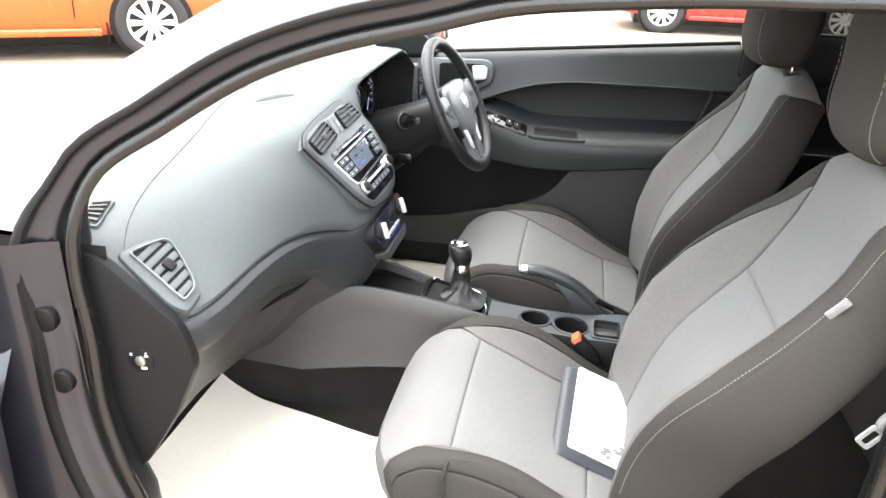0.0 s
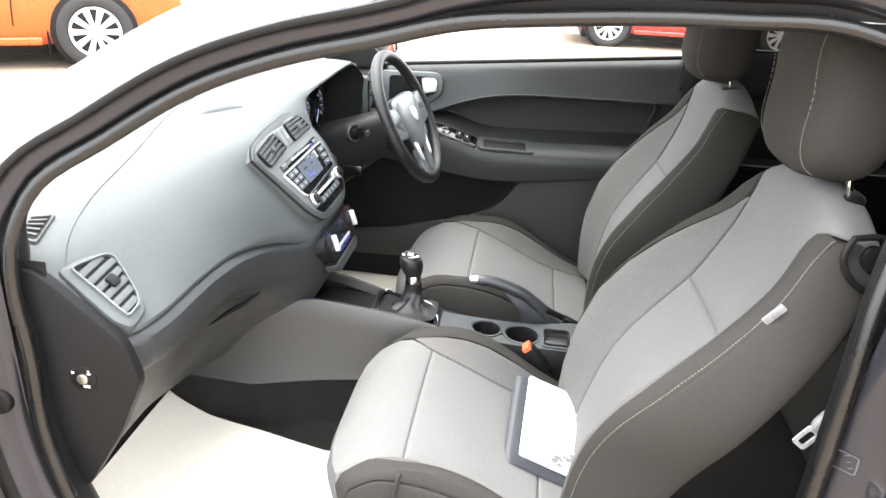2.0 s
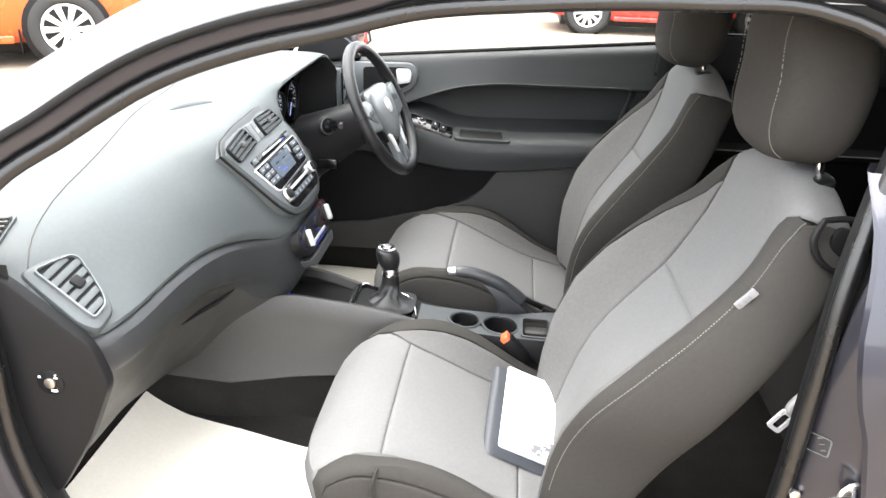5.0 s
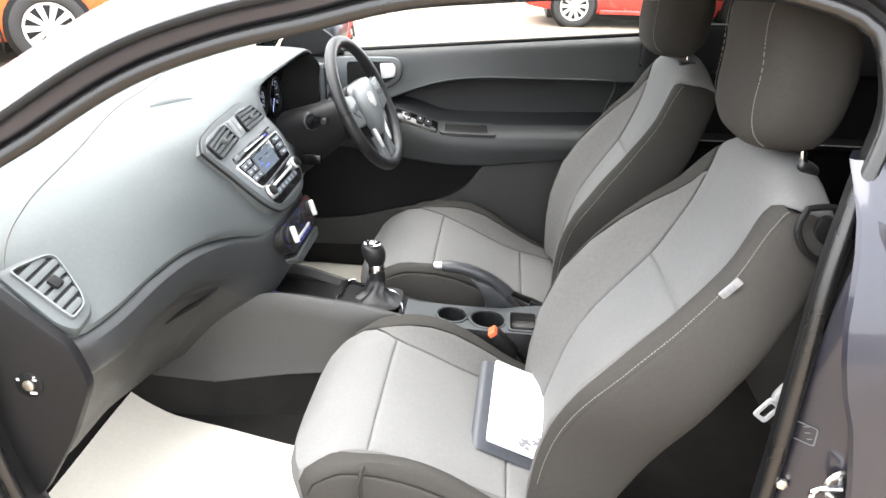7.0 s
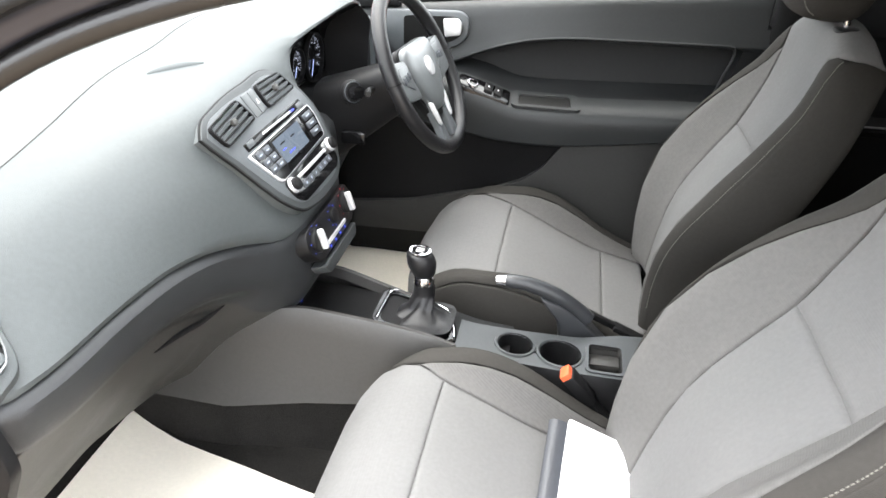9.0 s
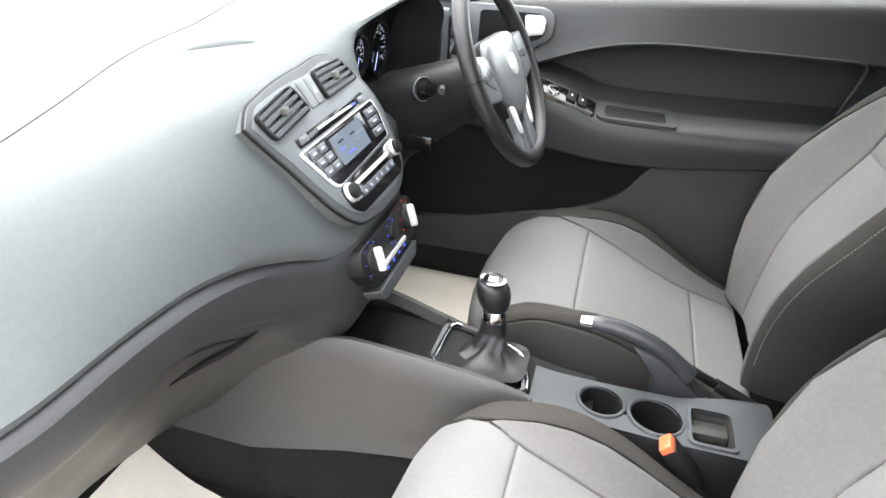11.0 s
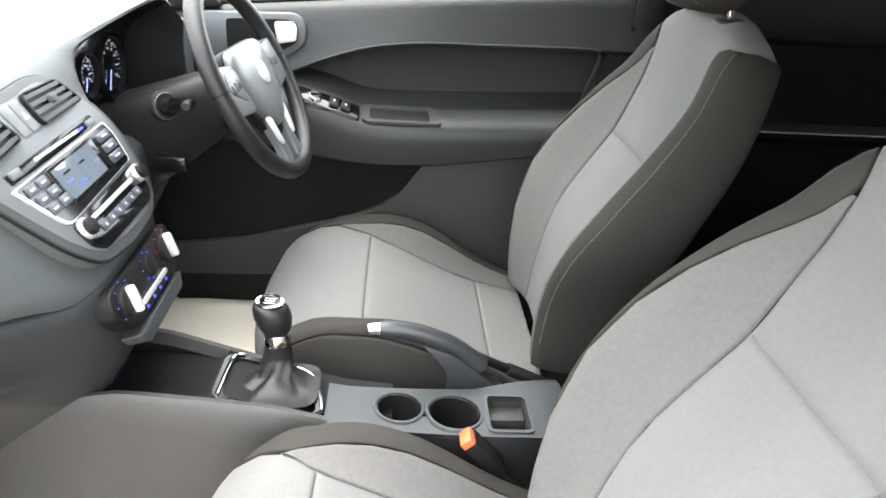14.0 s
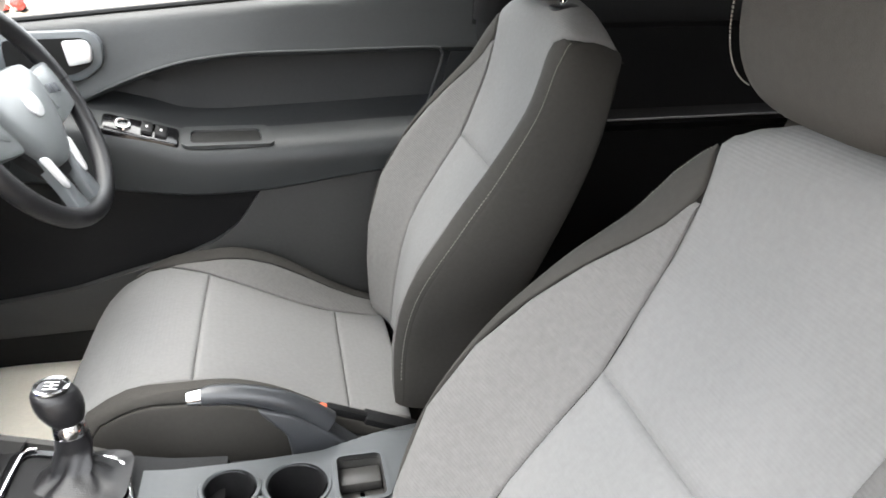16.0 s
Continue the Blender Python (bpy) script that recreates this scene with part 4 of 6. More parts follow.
tube(bm, [(x, .728, X_BELT(x) + .006) for x in np.linspace(-.33, .70, 20)], .007, 8)
part("window_seal", bm, M_RUBBER, door, "black rubber window seal")
bm = bmesh.new()
skin(bm, [[(-.36, .735, 1.04), (.70, .735, 1.125)], [(-.05, .64, 1.30), (.68, .61, 1.36)]])
part("window_glass", bm, M_GLASS, door).visible_shadow = False


# ---- centre console ----
console = thing("centre_console", "dark grey plastic centre console with cup holders", "console", (0.1, 0, .22))
top_line = curve_fn([(-.60, .50), (-.45, .565), (-.30, .622), (-.237, .636), (-.10, .624), (.033, .601), (.12, .578), (.17, .572), (.30, .563), (.45, .558), (.52, .55)])
def console_half(x):
    return float(np.interp(x, [-.6, -.35, -.2, 0, .1, .5], [.16, .15, .125, .112, .11, .115]))


def console_far(x):
    return float(np.interp(x, [-.6, -.35, -.2, 0, .08, .14, .5], [.16, .15, .125, .105, .09, .07, .075]))
for s in (-1, 1):
    for x0, x1, stuff, name in ((-.60, .175, M_DASHLOW, "side_panel"), (.175, .50, M_BLACK, "rear_side_panel")):
        bm, low = bmesh.new(), bmesh.new()
        rows, under = [], []
        for x in np.linspace(x0, x1, 30):
            z = float(top_line(x)[0]) - (float(np.interp(x, [-.3, -.2, 0, .1], [.038, .042, .062, .080])) if s > 0 else 0)
            h = console_half(x) if s < 0 else console_far(x)
            cr = float(np.interp(x, [-.6, -.36, -.1, .1], [.445, .425, .45, .46]))
            rows.append([(x, s * (h - .022), z - .02), (x, s * (h - .016), z), (x, s * (h - .006), z + .001), (x, s * h, z - .008), (x, s * (h + .006), z - .05), (x, s * (h + .012), cr + .02), (x, s * (h + .02), cr), (x, s * (h + .022), cr - .008), (x, s * (h + .014), cr - .014)])
            under.append([(x, s * (h + .014), cr - .014), (x, s * (h + .018), .38), (x, s * (h + .035), .31)])
        skin(bm, rows)
        skin(low, under)
        part(name, bm, stuff, console)
        part("lower_side", low, M_CARPET, console, "black carpeted lower side")
bm = bmesh.new()
skin(bm, [[(x, y, z) for y in np.linspace(-.10, .10, 5)] for x, z in ((-.30, .66), (-.265, .60), (-.25, .565), (-.10, .555), (-.085, .575))])
part("tray", bm, M_BLACK, console, "open black storage tray")


def deck(u, v, w):
    return (u, v, float(top_line(u)[0]) - .004 + w)


bm = bmesh.new()
skin(bm, [[deck(x, y, -.018 - .05 * max(0, y - .04) / .03) for y in np.linspace(-.10, .07, 12)] for x in np.linspace(-.085, .19, 12)])
part("shift_surround", bm, M_BLACK, console, "black gear lever surround")
# rear deck with cup holders and a small tray
def hollow(x, y):
    d1 = math.hypot(x - .286, y + .060) - .0425
    d2 = math.hypot(x - .200, y + .056) - .0365
    d3 = max(abs(x - .371) - .033, abs(y + .058) - .043)
    d4 = max(abs(x - .238) - .02, abs(y + .062) - .012)
    return d1 < 0 or d2 < 0 or d3 < 0 or d4 < 0
bm = bmesh.new()
edge_y = lambda x: float(np.interp(x, [.09, .2, .32, .40, .47], [-.016, -.006, .004, .03, .06]))
xs, ys = np.linspace(.09, .47, 77), np.linspace(-.112, .060, 36)
grid = {}
for i in range(76):
    for j in range(35):
        if not hollow((xs[i] + xs[i + 1]) / 2, (ys[j] + ys[j + 1]) / 2) and ys[j] < edge_y(xs[i]) and ys[j] < edge_y(xs[i + 1]):
            q = []
            for a, b in ((i, j), (i + 1, j), (i + 1, j + 1), (i, j + 1)):
                if (a, b) not in grid:
                    grid[a, b] = bm.verts.new((xs[a], min(ys[b], edge_y(xs[a])), float(top_line(xs[a])[0]) + .003 - .012 * max(0, (ys[b] - .03) / .03)))
                q.append(grid[a, b])
            bm.faces.new(q)
deck_part = part("cup_holder_deck", bm, M_DECK, console, "satin grey cup-holder deck")
bm = bmesh.new()
skin(bm, [[(x, y, float(top_line(x)[0]) + .001 - .020 * min(1, (y + .02) / .015) - .040 * min(1, max(0, y) / .03)) for y in (-.02, -.012, -.005, .012, .03, .07)] for x in np.linspace(.10, .45, 14)])
part("handbrake_well", bm, M_BLACK, console, "black well under the handbrake")
for cx, cy, r, dep in ((.286, -.060, .040, .075), (.200, -.056, .034, .065)):
    z = float(top_line(cx)[0])
    bm = bmesh.new()
    rows = [[(cx + q * math.cos(a), cy + q * math.sin(a), z + w - .10 * q * math.cos(a) * .8) for a in np.linspace(0, 2 * math.pi, 40, endpoint=False)] for q, w in ((r + .0065, .0035), (r + .005, .0065), (r + .001, .0065), (r - .0015, .003))]
    skin(bm, rows, around=True)
    cup = part("cup_holder", bm, M_DECK, console, "round cup holder")
    bm = bmesh.new()
    rows = [[(cx + q * math.cos(a), cy + q * math.sin(a), z + w) for a in np.linspace(0, 2 * math.pi, 40, endpoint=False)] for q, w in ((r - .001, .006), (r - .002, -.02), (r - .004, -dep), (.001, -dep - .002))]
    skin(bm, rows, around=True)
    part("cup_wall", bm, M_BLACK, cup, "black cup holder wall")
zt = lambda u, v, w: (u, v, float(top_line(u)[0]) + w)
inn, outl = rounded(rect(.371, -.058, .062, .082), .010), rounded(rect(.371, -.058, .074, .094), .014)
bm = bmesh.new()
frame_plate(bm, outl, inn, lambda u, v, w: zt(u, v, .0025 + w), .004)
tray_part = part("coin_tray", bm, M_DECK, console, "square coin tray")
bm = bmesh.new()
rows = [[zt(u, v, .005) for u, v in inn], [zt(u, v, -.030) for u, v in inn], [zt(.372 + (u - .372) * .1, -.056 + (v + .056) * .1, -.031) for u, v in inn]]
skin(bm, rows, around=True, ends=False)
part("tray_wall", bm, M_DASHLOW, tray_part)
bm = bmesh.new()
box(bm, (.371, -.036, .540), (.058, .034, .016), .003)
part("tray_step", bm, M_DASHLOW, tray_part)

# ---- gear lever ----
lever = thing("gear_lever", "black gear lever with leather gaiter and chrome collar", "gear lever", (0, 0, .59))
bm = bmesh.new()
prof = spline([(.0165, .668), (.020, .671), (.0240, .679), (.0275, .691), (.0285, .704), (.0255, .716), (.013, .723), (.001, .724)], 20)
rows = []
for r, z in prof:
    o = .004 + .16 * (.70 - z)
    rows.append([(o + r * math.cos(a) * 1.0, r * math.sin(a) * .95, z - .10 * r * math.cos(a) * (1 if z > .70 else 0)) for a in np.linspace(0, 2 * math.pi, 32, endpoint=False)])
skin(bm, rows, around=True, ends=True)
knob = part("knob", bm, M_LEATHER, lever, "black gear knob")
bm = bmesh.new()
cap = pose(.001, 0, .7225, 0, 4, 0)
rows = [[cap @ Vector((r * math.cos(a), r * math.sin(a), w)) for a in np.linspace(0, 2 * math.pi, 32, endpoint=False)] for r, w in ((.021, 0), (.021, .0025), (.0165, .0028), (.016, .0005))]
skin(bm, rows, around=True)
part("shift_ring", bm, M_CHROME, knob, "chrome ring round the shift pattern")
bm = bmesh.new()
disc(bm, cap @ Vector((0, 0, .0004)), (0.1, 0, 1), .0162, .001, 24)
part("shift_plate", bm, M_GLOSS, knob)
bm = bmesh.new()
for yy in (-.007, 0, .007):
    box(bm, (0, yy, .0022), (.016, .0014, .0006), 0, 1, cap)
box(bm, (0, 0, .0022), (.0014, .0154, .0006), 0, 1, cap)
part("shift_pattern", bm, M_MARK, knob, "white shift pattern")
bm = bmesh.new()
tube(bm, [(.010, 0, .650), (.010, 0, .652), (.010, 0, .666), (.009, 0, .670)], [.0185, .0205, .0200, .0175], 24)
part("collar", bm, M_CHROME, lever, "chrome collar")
bm = bmesh.new()
rows = []
for i in range(19):
    t = i / 18
    c = (.010 - .003 * t, -.036 * max(0, t - .3), .652 - .062 * min(t / .85, 1) ** .95)
    w = .0185 + .003 * min(t / .5, 1) + .040 * max(0, (t - .62) / .38) ** 1.2
    sq = 1 - .55 * max(0, (t - .4) / .6)
    row = []
    for a in np.linspace(0, 2 * math.pi, 56, endpoint=False):
        f = max(0, (t - .3)) * (1 - t) * 4
        ca, sa = math.cos(a), math.sin(a)
        fold = .007 * f * math.sin(3 * a + 1.2 + 5 * t) + .004 * f * math.sin(7 * a + 11 * t)
        row.append((c[0] + (w * 1.12 + fold) * math.copysign(abs(ca) ** sq, ca), c[1] + (w * .95 + fold) * math.copysign(abs(sa) ** sq, sa), c[2] + .006 * f * math.sin(4 * a + 2)))
    rows.append(row)
skin(bm, rows, around=True)
part("gaiter", bm, M_LEATHER, lever, "creased black leather gaiter")
# chrome strips framing the gaiter
STRIPS = ([(-.050, .037), (-.060, .036), (-.066, .028), (-.068, .010), (-.070, -.030), (-.071, -.071)],
          [(.036, .018), (.050, .013), (.064, .000), (.074, -.030), (.084, -.070), (.084, -.086), (.074, -.094), (.060, -.095)])
for strip in STRIPS:
    bm = bmesh.new()
    tube(bm, [(u, v, .605 - .13 * (u + .07)) for u, v, _ in spline([(u, v, 0) for u, v in strip], 24)], .0036, 8, flat=.7)
    part("chrome_trim", bm, M_CHROME, lever, "chrome strip framing the gaiter")
bm = bmesh.new()
outl, inl = [[(.006 + (u - .006) * k, -.028 + (v + .028) * k) for u, v in rounded([(-.070, .036), (.050, .016), (.084, -.092), (-.071, -.074)], .022, 5)] for k in (1.12, .94)]
frame_plate(bm, outl, inl, lambda u, v, w: (u, v, .588 - .13 * (u + .07) + w), .014)
part("gaiter_frame", bm, M_GLOSS, lever, "black frame round the gaiter")

# ---- handbrake ----
brake = thing("handbrake", "dark grey leather handbrake lever with chrome button", "handbrake", (.36, .04, .55))
bm = bmesh.new()
tube(bm, spline([(.166, .038, .656), (.20, .038, .655), (.24, .038, .646), (.28, .039, .629), (.31, .040, .608), (.335, .041, .585)], 20), [.0115] + [.0145] * 4 + [.0150] * 6 + [.0155] * 6 + [.016, .0165, .017, .017], 16)
part("grip", bm, M_GRIP, brake, "dark grey leather grip")
bm = bmesh.new()
tube(bm, [(.146, .038, .654), (.149, .038, .6545), (.158, .038, .655), (.170, .038, .656)], [.006, .0105, .0115, .0120], 16)
part("button", bm, M_CHROME, brake, "chrome release button")
bm = bmesh.new()
plate(bm, rounded([(.235, .634), (.285, .618), (.330, .585), (.385, .530), (.282, .525), (.275, .580)], .012), lambda u, v, w: (u, .057 - w, v), .034, .010, 3)
part("lever_base", bm, M_GRIP, brake, "moulded grey base of the lever")

# ---- steering wheel ----
WC = Vector((-.070, .342, .982))
WT = pose(*WC, 0, 0, -5) @ pose(0, 0, 0, 0, -26, 0)
wheel = thing("steering_wheel", "black leather steering wheel with silver spoke inserts", "steering wheel", WC)
bm = bmesh.new()
tube(bm, [WT @ Vector((0, .174 * math.sin(a), .174 * math.cos(a))) for a in np.linspace(0, 2 * math.pi, 72, endpoint=False)], .0155, 14, loop=True)
part("rim", bm, M_LEATHER, wheel, "leather-wrapped rim")
bm = bmesh.new()
PAD = rounded([(-.082, .060), (.082, .060), (.094, .020), (.070, -.040), (.028, -.088), (-.028, -.088), (-.070, -.040), (-.094, .020)], .022)
rows = [[WT @ Vector((w, u * k, v * k)) for u, v in PAD] for k, w in ((1.03, -.02), (1.03, .001), (1.01, .007), (.93, .012), (.72, .016), (.4, .019), (.05, .020))]
skin(bm, rows, around=True)
part("centre_pad", bm, M_PAD, wheel, "smooth grey airbag pad")
bm = bmesh.new()
plate(bm, [(u * 1.12, v * 1.16 - .006) for u, v in PAD], lambda u, v, w: WT @ Vector((-.018 + w, u, v)), .015, .003)
part("pad_surround", bm, M_BLACK, wheel, "black surround of the airbag pad")
for s in (-1, 1):
    bm = bmesh.new()
    plate(bm, rounded([(s * .078, .040), (s * .125, .046), (s * .170, .050), (s * .172, -.030), (s * .120, -.040), (s * .072, -.046)], .012), lambda u, v, w: WT @ Vector((-.012 + w, u, v)), .018, .005)
    part("spoke", bm, M_PAD, wheel, "grey side spoke")
    bm = bmesh.new()
    plate(bm, rounded([(s * .030, -.070), (s * .056, -.062), (s * .046, -.120), (s * .052, -.166), (s * .012, -.174), (s * .018, -.120)], .010), lambda u, v, w: WT @ Vector((-.012 + w, u, v)), .016, .005)
    part("lower_spoke", bm, M_BEZEL, wheel, "grey lower spoke")
bm = bmesh.new()
disc(bm, WT @ Vector((.019, 0, .004)), WT.to_3x3() @ Vector((1, 0, 0)), .021, .004, 24, .002)
part("badge", bm, M_SILVER, wheel, "round silver badge")
column = thing("steering_column", "black plastic steering column shroud with stalks", "steering column", (-.2, .355, .9))
bm = bmesh.new()
rows = []
for i in range(9):
    t = i / 8
    c = Vector((-.30, .345, .900)).lerp(Vector((-.125, .345, .958)), t)
    hw, up, down = .064 - .010 * t, .045 - .004 * t, .150 - .075 * t
    ring_pts = []
    for a in np.linspace(0, 2 * math.pi, 28, endpoint=False):
        ca, sa = math.cos(a), math.sin(a)
        k = up if sa > 0 else down
        ring_pts.append(c + Vector((-.10 * k * sa, hw * math.copysign(abs(ca) ** .6, ca), k * math.copysign(abs(sa) ** .75, sa))))
    rows.append(ring_pts)
skin(bm, rows, around=True, ends=True)
part("shroud", bm, M_BLACK, column, "black moulded shroud")

# ---- parked cars ----
def parked_car(at, turn, paint, label, group="parked cars"):
    m = Matrix.Translation(at) @ pose(0, 0, 0, 0, 0, turn)
    top = thing("parked_car", label, "car", at, group)
    bm = bmesh.new()
    rows = []
    side = [(-2.0, .35, .62), (-1.95, .30, .85), (-1.2, .22, .97), (-.6, .20, 1.02), (0, .20, 1.03), (.9, .20, 1.05), (1.7, .22, 1.02), (1.98, .32, .9), (2.02, .4, .65)]
    for x, z0, z1 in spline(side, 32):
        w = .86 * (1 - .12 * (abs(x) / 2.0) ** 4)
        rows.append([m @ Vector(p) for p in ((x, -w * .9, z0), (x, -w, z0 + .12), (x, -w, z0 + (z1 - z0) * .55), (x, -w * .97, z1 - .06), (x, -w * .88, z1), (x, w * .88, z1), (x, w * .97, z1 - .06), (x, w, z0 + (z1 - z0) * .55), (x, w, z0 + .12), (x, w * .9, z0))])
    skin(bm, rows, around=True, ends=True)
    part("body", bm, paint, top)
    bm = bmesh.new()
    skin(bm, [[m @ Vector((x, s * w, z)) for s in (-1, -.6, 0, .6, 1)] for x, w, z in spline([(-1.15, .74, .98), (-.35, .60, 1.40), (.2, .59, 1.46), (.9, .58, 1.42), (1.6, .70, 1.03)], 18)])
    for s in (-1, 1):
        skin(bm, [[m @ Vector((x, s * w, z)) for x, w, z in spline([(-1.15, .74, .98), (-.35, .60, 1.40), (.2, .59, 1.46), (.9, .58, 1.42), (1.6, .70, 1.03)], 18)], [m @ Vector((x, s * .76, 1.0)) for x in np.linspace(-1.15, 1.6, 19)]])
    part("cabin", bm, M_GLOSS, top, "dark glazed cabin")
    # dark box under the body, added to deepen the shade there
    bm2 = bmesh.new()
    box(bm2, (0, 0, .19), (3.3, 1.45, .16), .03, 2, m)
    part("underbody", bm2, M_RUBBER, top, "dark box standing for the shade under the car")
    for s in (-1, 1):
        bm = bmesh.new()
        tube(bm, [m @ Vector((.66 + .10 * t * t, s * .861, .36 + .58 * t)) for t in np.linspace(0, 1, 8)], .006, 6)
        part("door_joint", bm, M_RUBBER, top, "dark door joint")
        bm = bmesh.new()
        box(bm, (.48, s * .868, .84), (.20, .03, .032), .010, 3, m)
        part("door_handle", bm, paint, top)
        bm = bmesh.new()
        box(bm, (0, s * .826, .235), (1.72, .05, .07), .015, 2, m)
        part("sill", bm, paint, top)
        bm = bmesh.new()
        box(bm, (.905, s * .800, .22), (.015, .14, .20), .005, 2, m)
        part("mudflap", bm, M_RUBBER, top, "black mudflap")
    for x in (-1.25, 1.28):
        for s in (-1, 1):
            bm = bmesh.new()
            disc(bm, m @ Vector((x, s * .70, .31)), m.to_3x3() @ Vector((0, s, 0)), .355, .163, 32, .01)
            part("wheel_arch", bm, M_RUBBER, top, "dark wheel arch")
            bm = bmesh.new()
            prof = [(.20, .03), (.22, .175), (.235, .185), (.285, .183), (.308, .165), (.31, .04)]
            rows = [[m @ Vector((x + r * math.cos(a), s * (.70 + w), .31 + r * math.sin(a))) for r, w in prof] for a in np.linspace(0, 2 * math.pi, 40, endpoint=False)]
            skin(bm, rows, along=True)
            wh = part("tyre", bm, M_TYRE, top)
            bm = bmesh.new()
            disc(bm, m @ Vector((x, s * .82, .31)), m.to_3x3() @ Vector((0, s, 0)), .216, .02, 32)
            part("rim_back", bm, M_BLACK, wh)
            bm = bmesh.new()
            for k in range(10):
                a = 2 * math.pi * k / 10
                ca, sa = math.cos(a), math.sin(a)
                plate(bm, [(.05, -.018), (.20, -.030), (.20, .030), (.05, .018)], lambda u, v, w: m @ Vector((x + u * ca - v * sa, s * (.842 + w), .31 + u * sa + v * ca)), .022, .004)
            disc(bm, m @ Vector((x, s * .845, .31)), m.to_3x3() @ Vector((0, s, 0)), .06, .02, 20, .008)
            rows = [[m @ Vector((x + r * math.cos(a), s * (.70 + w), .31 + r * math.sin(a))) for r, w in ((.190, .14), (.190, .165), (.212, .170), (.214, .14))] for a in np.linspace(0, 2 * math.pi, 40, endpoint=False)]
            skin(bm, rows, along=True, around=True)
            part("rim", bm, M_SILVER, wh, "silver multi-spoke wheel trim")
    return top


parked_car((-5.08, 4.55, .245), 32, M_ORANGE, "bright orange hatchback parked on the yard")
parked_car((2.6, 10.9, .05), 0, M_REDCAR, "red car parked further off on the yard")
parked_car((6.6, 8.8, .05), 8, M_REDCAR, "red hatchback parked beyond the rear window")


# ---- centre stack on the dashboard ----
N_STACK = Vector((1, 0, .67)).normalized()


def stack(u, v, w):
    """A place on the slanted face of the centre stack."""
    return Vector((-.225 - .67 * (v - .9), u, v)) + N_STACK * w


N_HVAC = Vector((1, 0, .3)).normalized()


def climate(u, v, w):
    return Vector((-.172 - .3 * (v - .77), u, v)) + N_HVAC * w


def flat(name, poly, place, w0, depth, material, parent, label="", bevel=0.001):
    bm = bmesh.new()
    plate(bm, poly, lambda u, v, w: place(u, v, w0 + w), depth, bevel)
    return part(name, bm, material, parent, label)


def inset(poly, d):
    k = len(poly)
    c = (sum(p[0] for p in poly) / k, sum(p[1] for p in poly) / k)
    return [(c[0] + (u - c[0]) * (1 - d / math.hypot(u - c[0], v - c[1])), c[1] + (v - c[1]) * (1 - d / math.hypot(u - c[0], v - c[1]))) for u, v in poly]


OUT = [(-.230, 1.002), (-.205, 1.018), (-.158, 1.026), (-.03, 1.034), (.085, 1.030), (.120, 1.014), (.145, .985), (.162, .942), (.152, .900), (.130, .860), (.085, .836), (.02, .829), (-.055, .831), (-.112, .842), (-.142, .866), (-.170, .905), (-.194, .945), (-.216, .978)]
OUT = [tuple(p) for p in spline(OUT + OUT[:1], 72)[:-1]]
flat("stack_base", OUT, stack, -.055, .050, M_DASH, dashboard, "grey moulded foot of the stack", .002)
bezel = flat("bezel", OUT, stack, -.005, .005, M_STACK, dashboard, "dark grey centre stack bezel", .003)
bm = bmesh.new()
tube(bm, [stack(u, v, -.005) for u, v in OUT], .0026, 8, loop=True)
part("bezel_rim", bm, M_BLACK, bezel, "dark rim round the bezel")
flat("inner_panel", inset(OUT, .012), stack, 0, .0012, M_BEZEL, bezel, "paler inner panel of the stack", .0008)


def air_vent(poly, place, parent, rows, w=0.001, tilt=0.35, along=None):
    """A vent: dark duct, rim and slats between the sides of a four-cornered outline (top left, top right, bottom right, bottom left)."""
    rim_out = rounded(poly, .012)
    box_in = inset(rim_out, .0035)
    duct = flat("vent", rim_out, place, w, .001, M_RUBBER, parent, "black air vent", 0)
    bm = bmesh.new()
    frame_plate(bm, rim_out, box_in, lambda u, v, q: place(u, v, w + q), .007)
    part("vent_rim", bm, M_BLACK, duct)
    tl, tr, br, bl = [Vector(p) for p in poly]
    for i in range(rows):
        t = (i + .6) / (rows + .2)
        a, b = tl.lerp(bl, t), tr.lerp(br, t)
        a, b = a.lerp(b, .04), b.lerp(a, .04)
        h = (tl - bl).length / rows * .27
        bm = bmesh.new()
        up = (tl - bl).normalized() * h
        ring = []
        for p in (a, b):
            ring.append([place(p.x + up.x, p.y + up.y, w + .0015), place(p.x + up.x * .6, p.y + up.y * .6, w + .0075), place(p.x - up.x, p.y - up.y, w + .0060), place(p.x - up.x * .6, p.y - up.y * .6, w + .0012)])
        skin(bm, ring, around=True, ends=True)
        part("slat", bm, M_BEZEL, duct)
    c = (tl + tr + br + bl) / 4
    bm = bmesh.new()
    plate(bm, rounded(rect(c.x, c.y, .014, .010), .003), lambda u, v, q: place(u, v, w + .004 + q), .008, .002)
    part("vent_tab", bm, M_DASHLOW, duct, "small vent adjusting tab")
    return duct


air_vent([(-.210, 1.008), (-.090, 1.021), (-.072, .983), (-.192, .973)], stack, bezel, 4)
air_vent([(-.012, 1.023), (.092, 1.022), (.118, .986), (-.010, .983)], stack, bezel, 4)
flat("button", rounded([(-.066, 1.020), (-.036, 1.021), (-.034, .984), (-.060, .983)], .004), stack, 0, .003, M_PAD, bezel, "pale grey push button")
hazard = flat("hazard_button", rounded([(-.042, 1.020), (-.019, 1.021), (-.016, .985), (-.038, .984)], .004), stack, 0, .0045, M_PAD, bezel, "hazard warning button")
flat("triangle", [(-.033, .998), (-.025, .998), (-.029, 1.006)], stack, .0045, .0006, M_MARK, hazard, "pale warning triangle", 0)

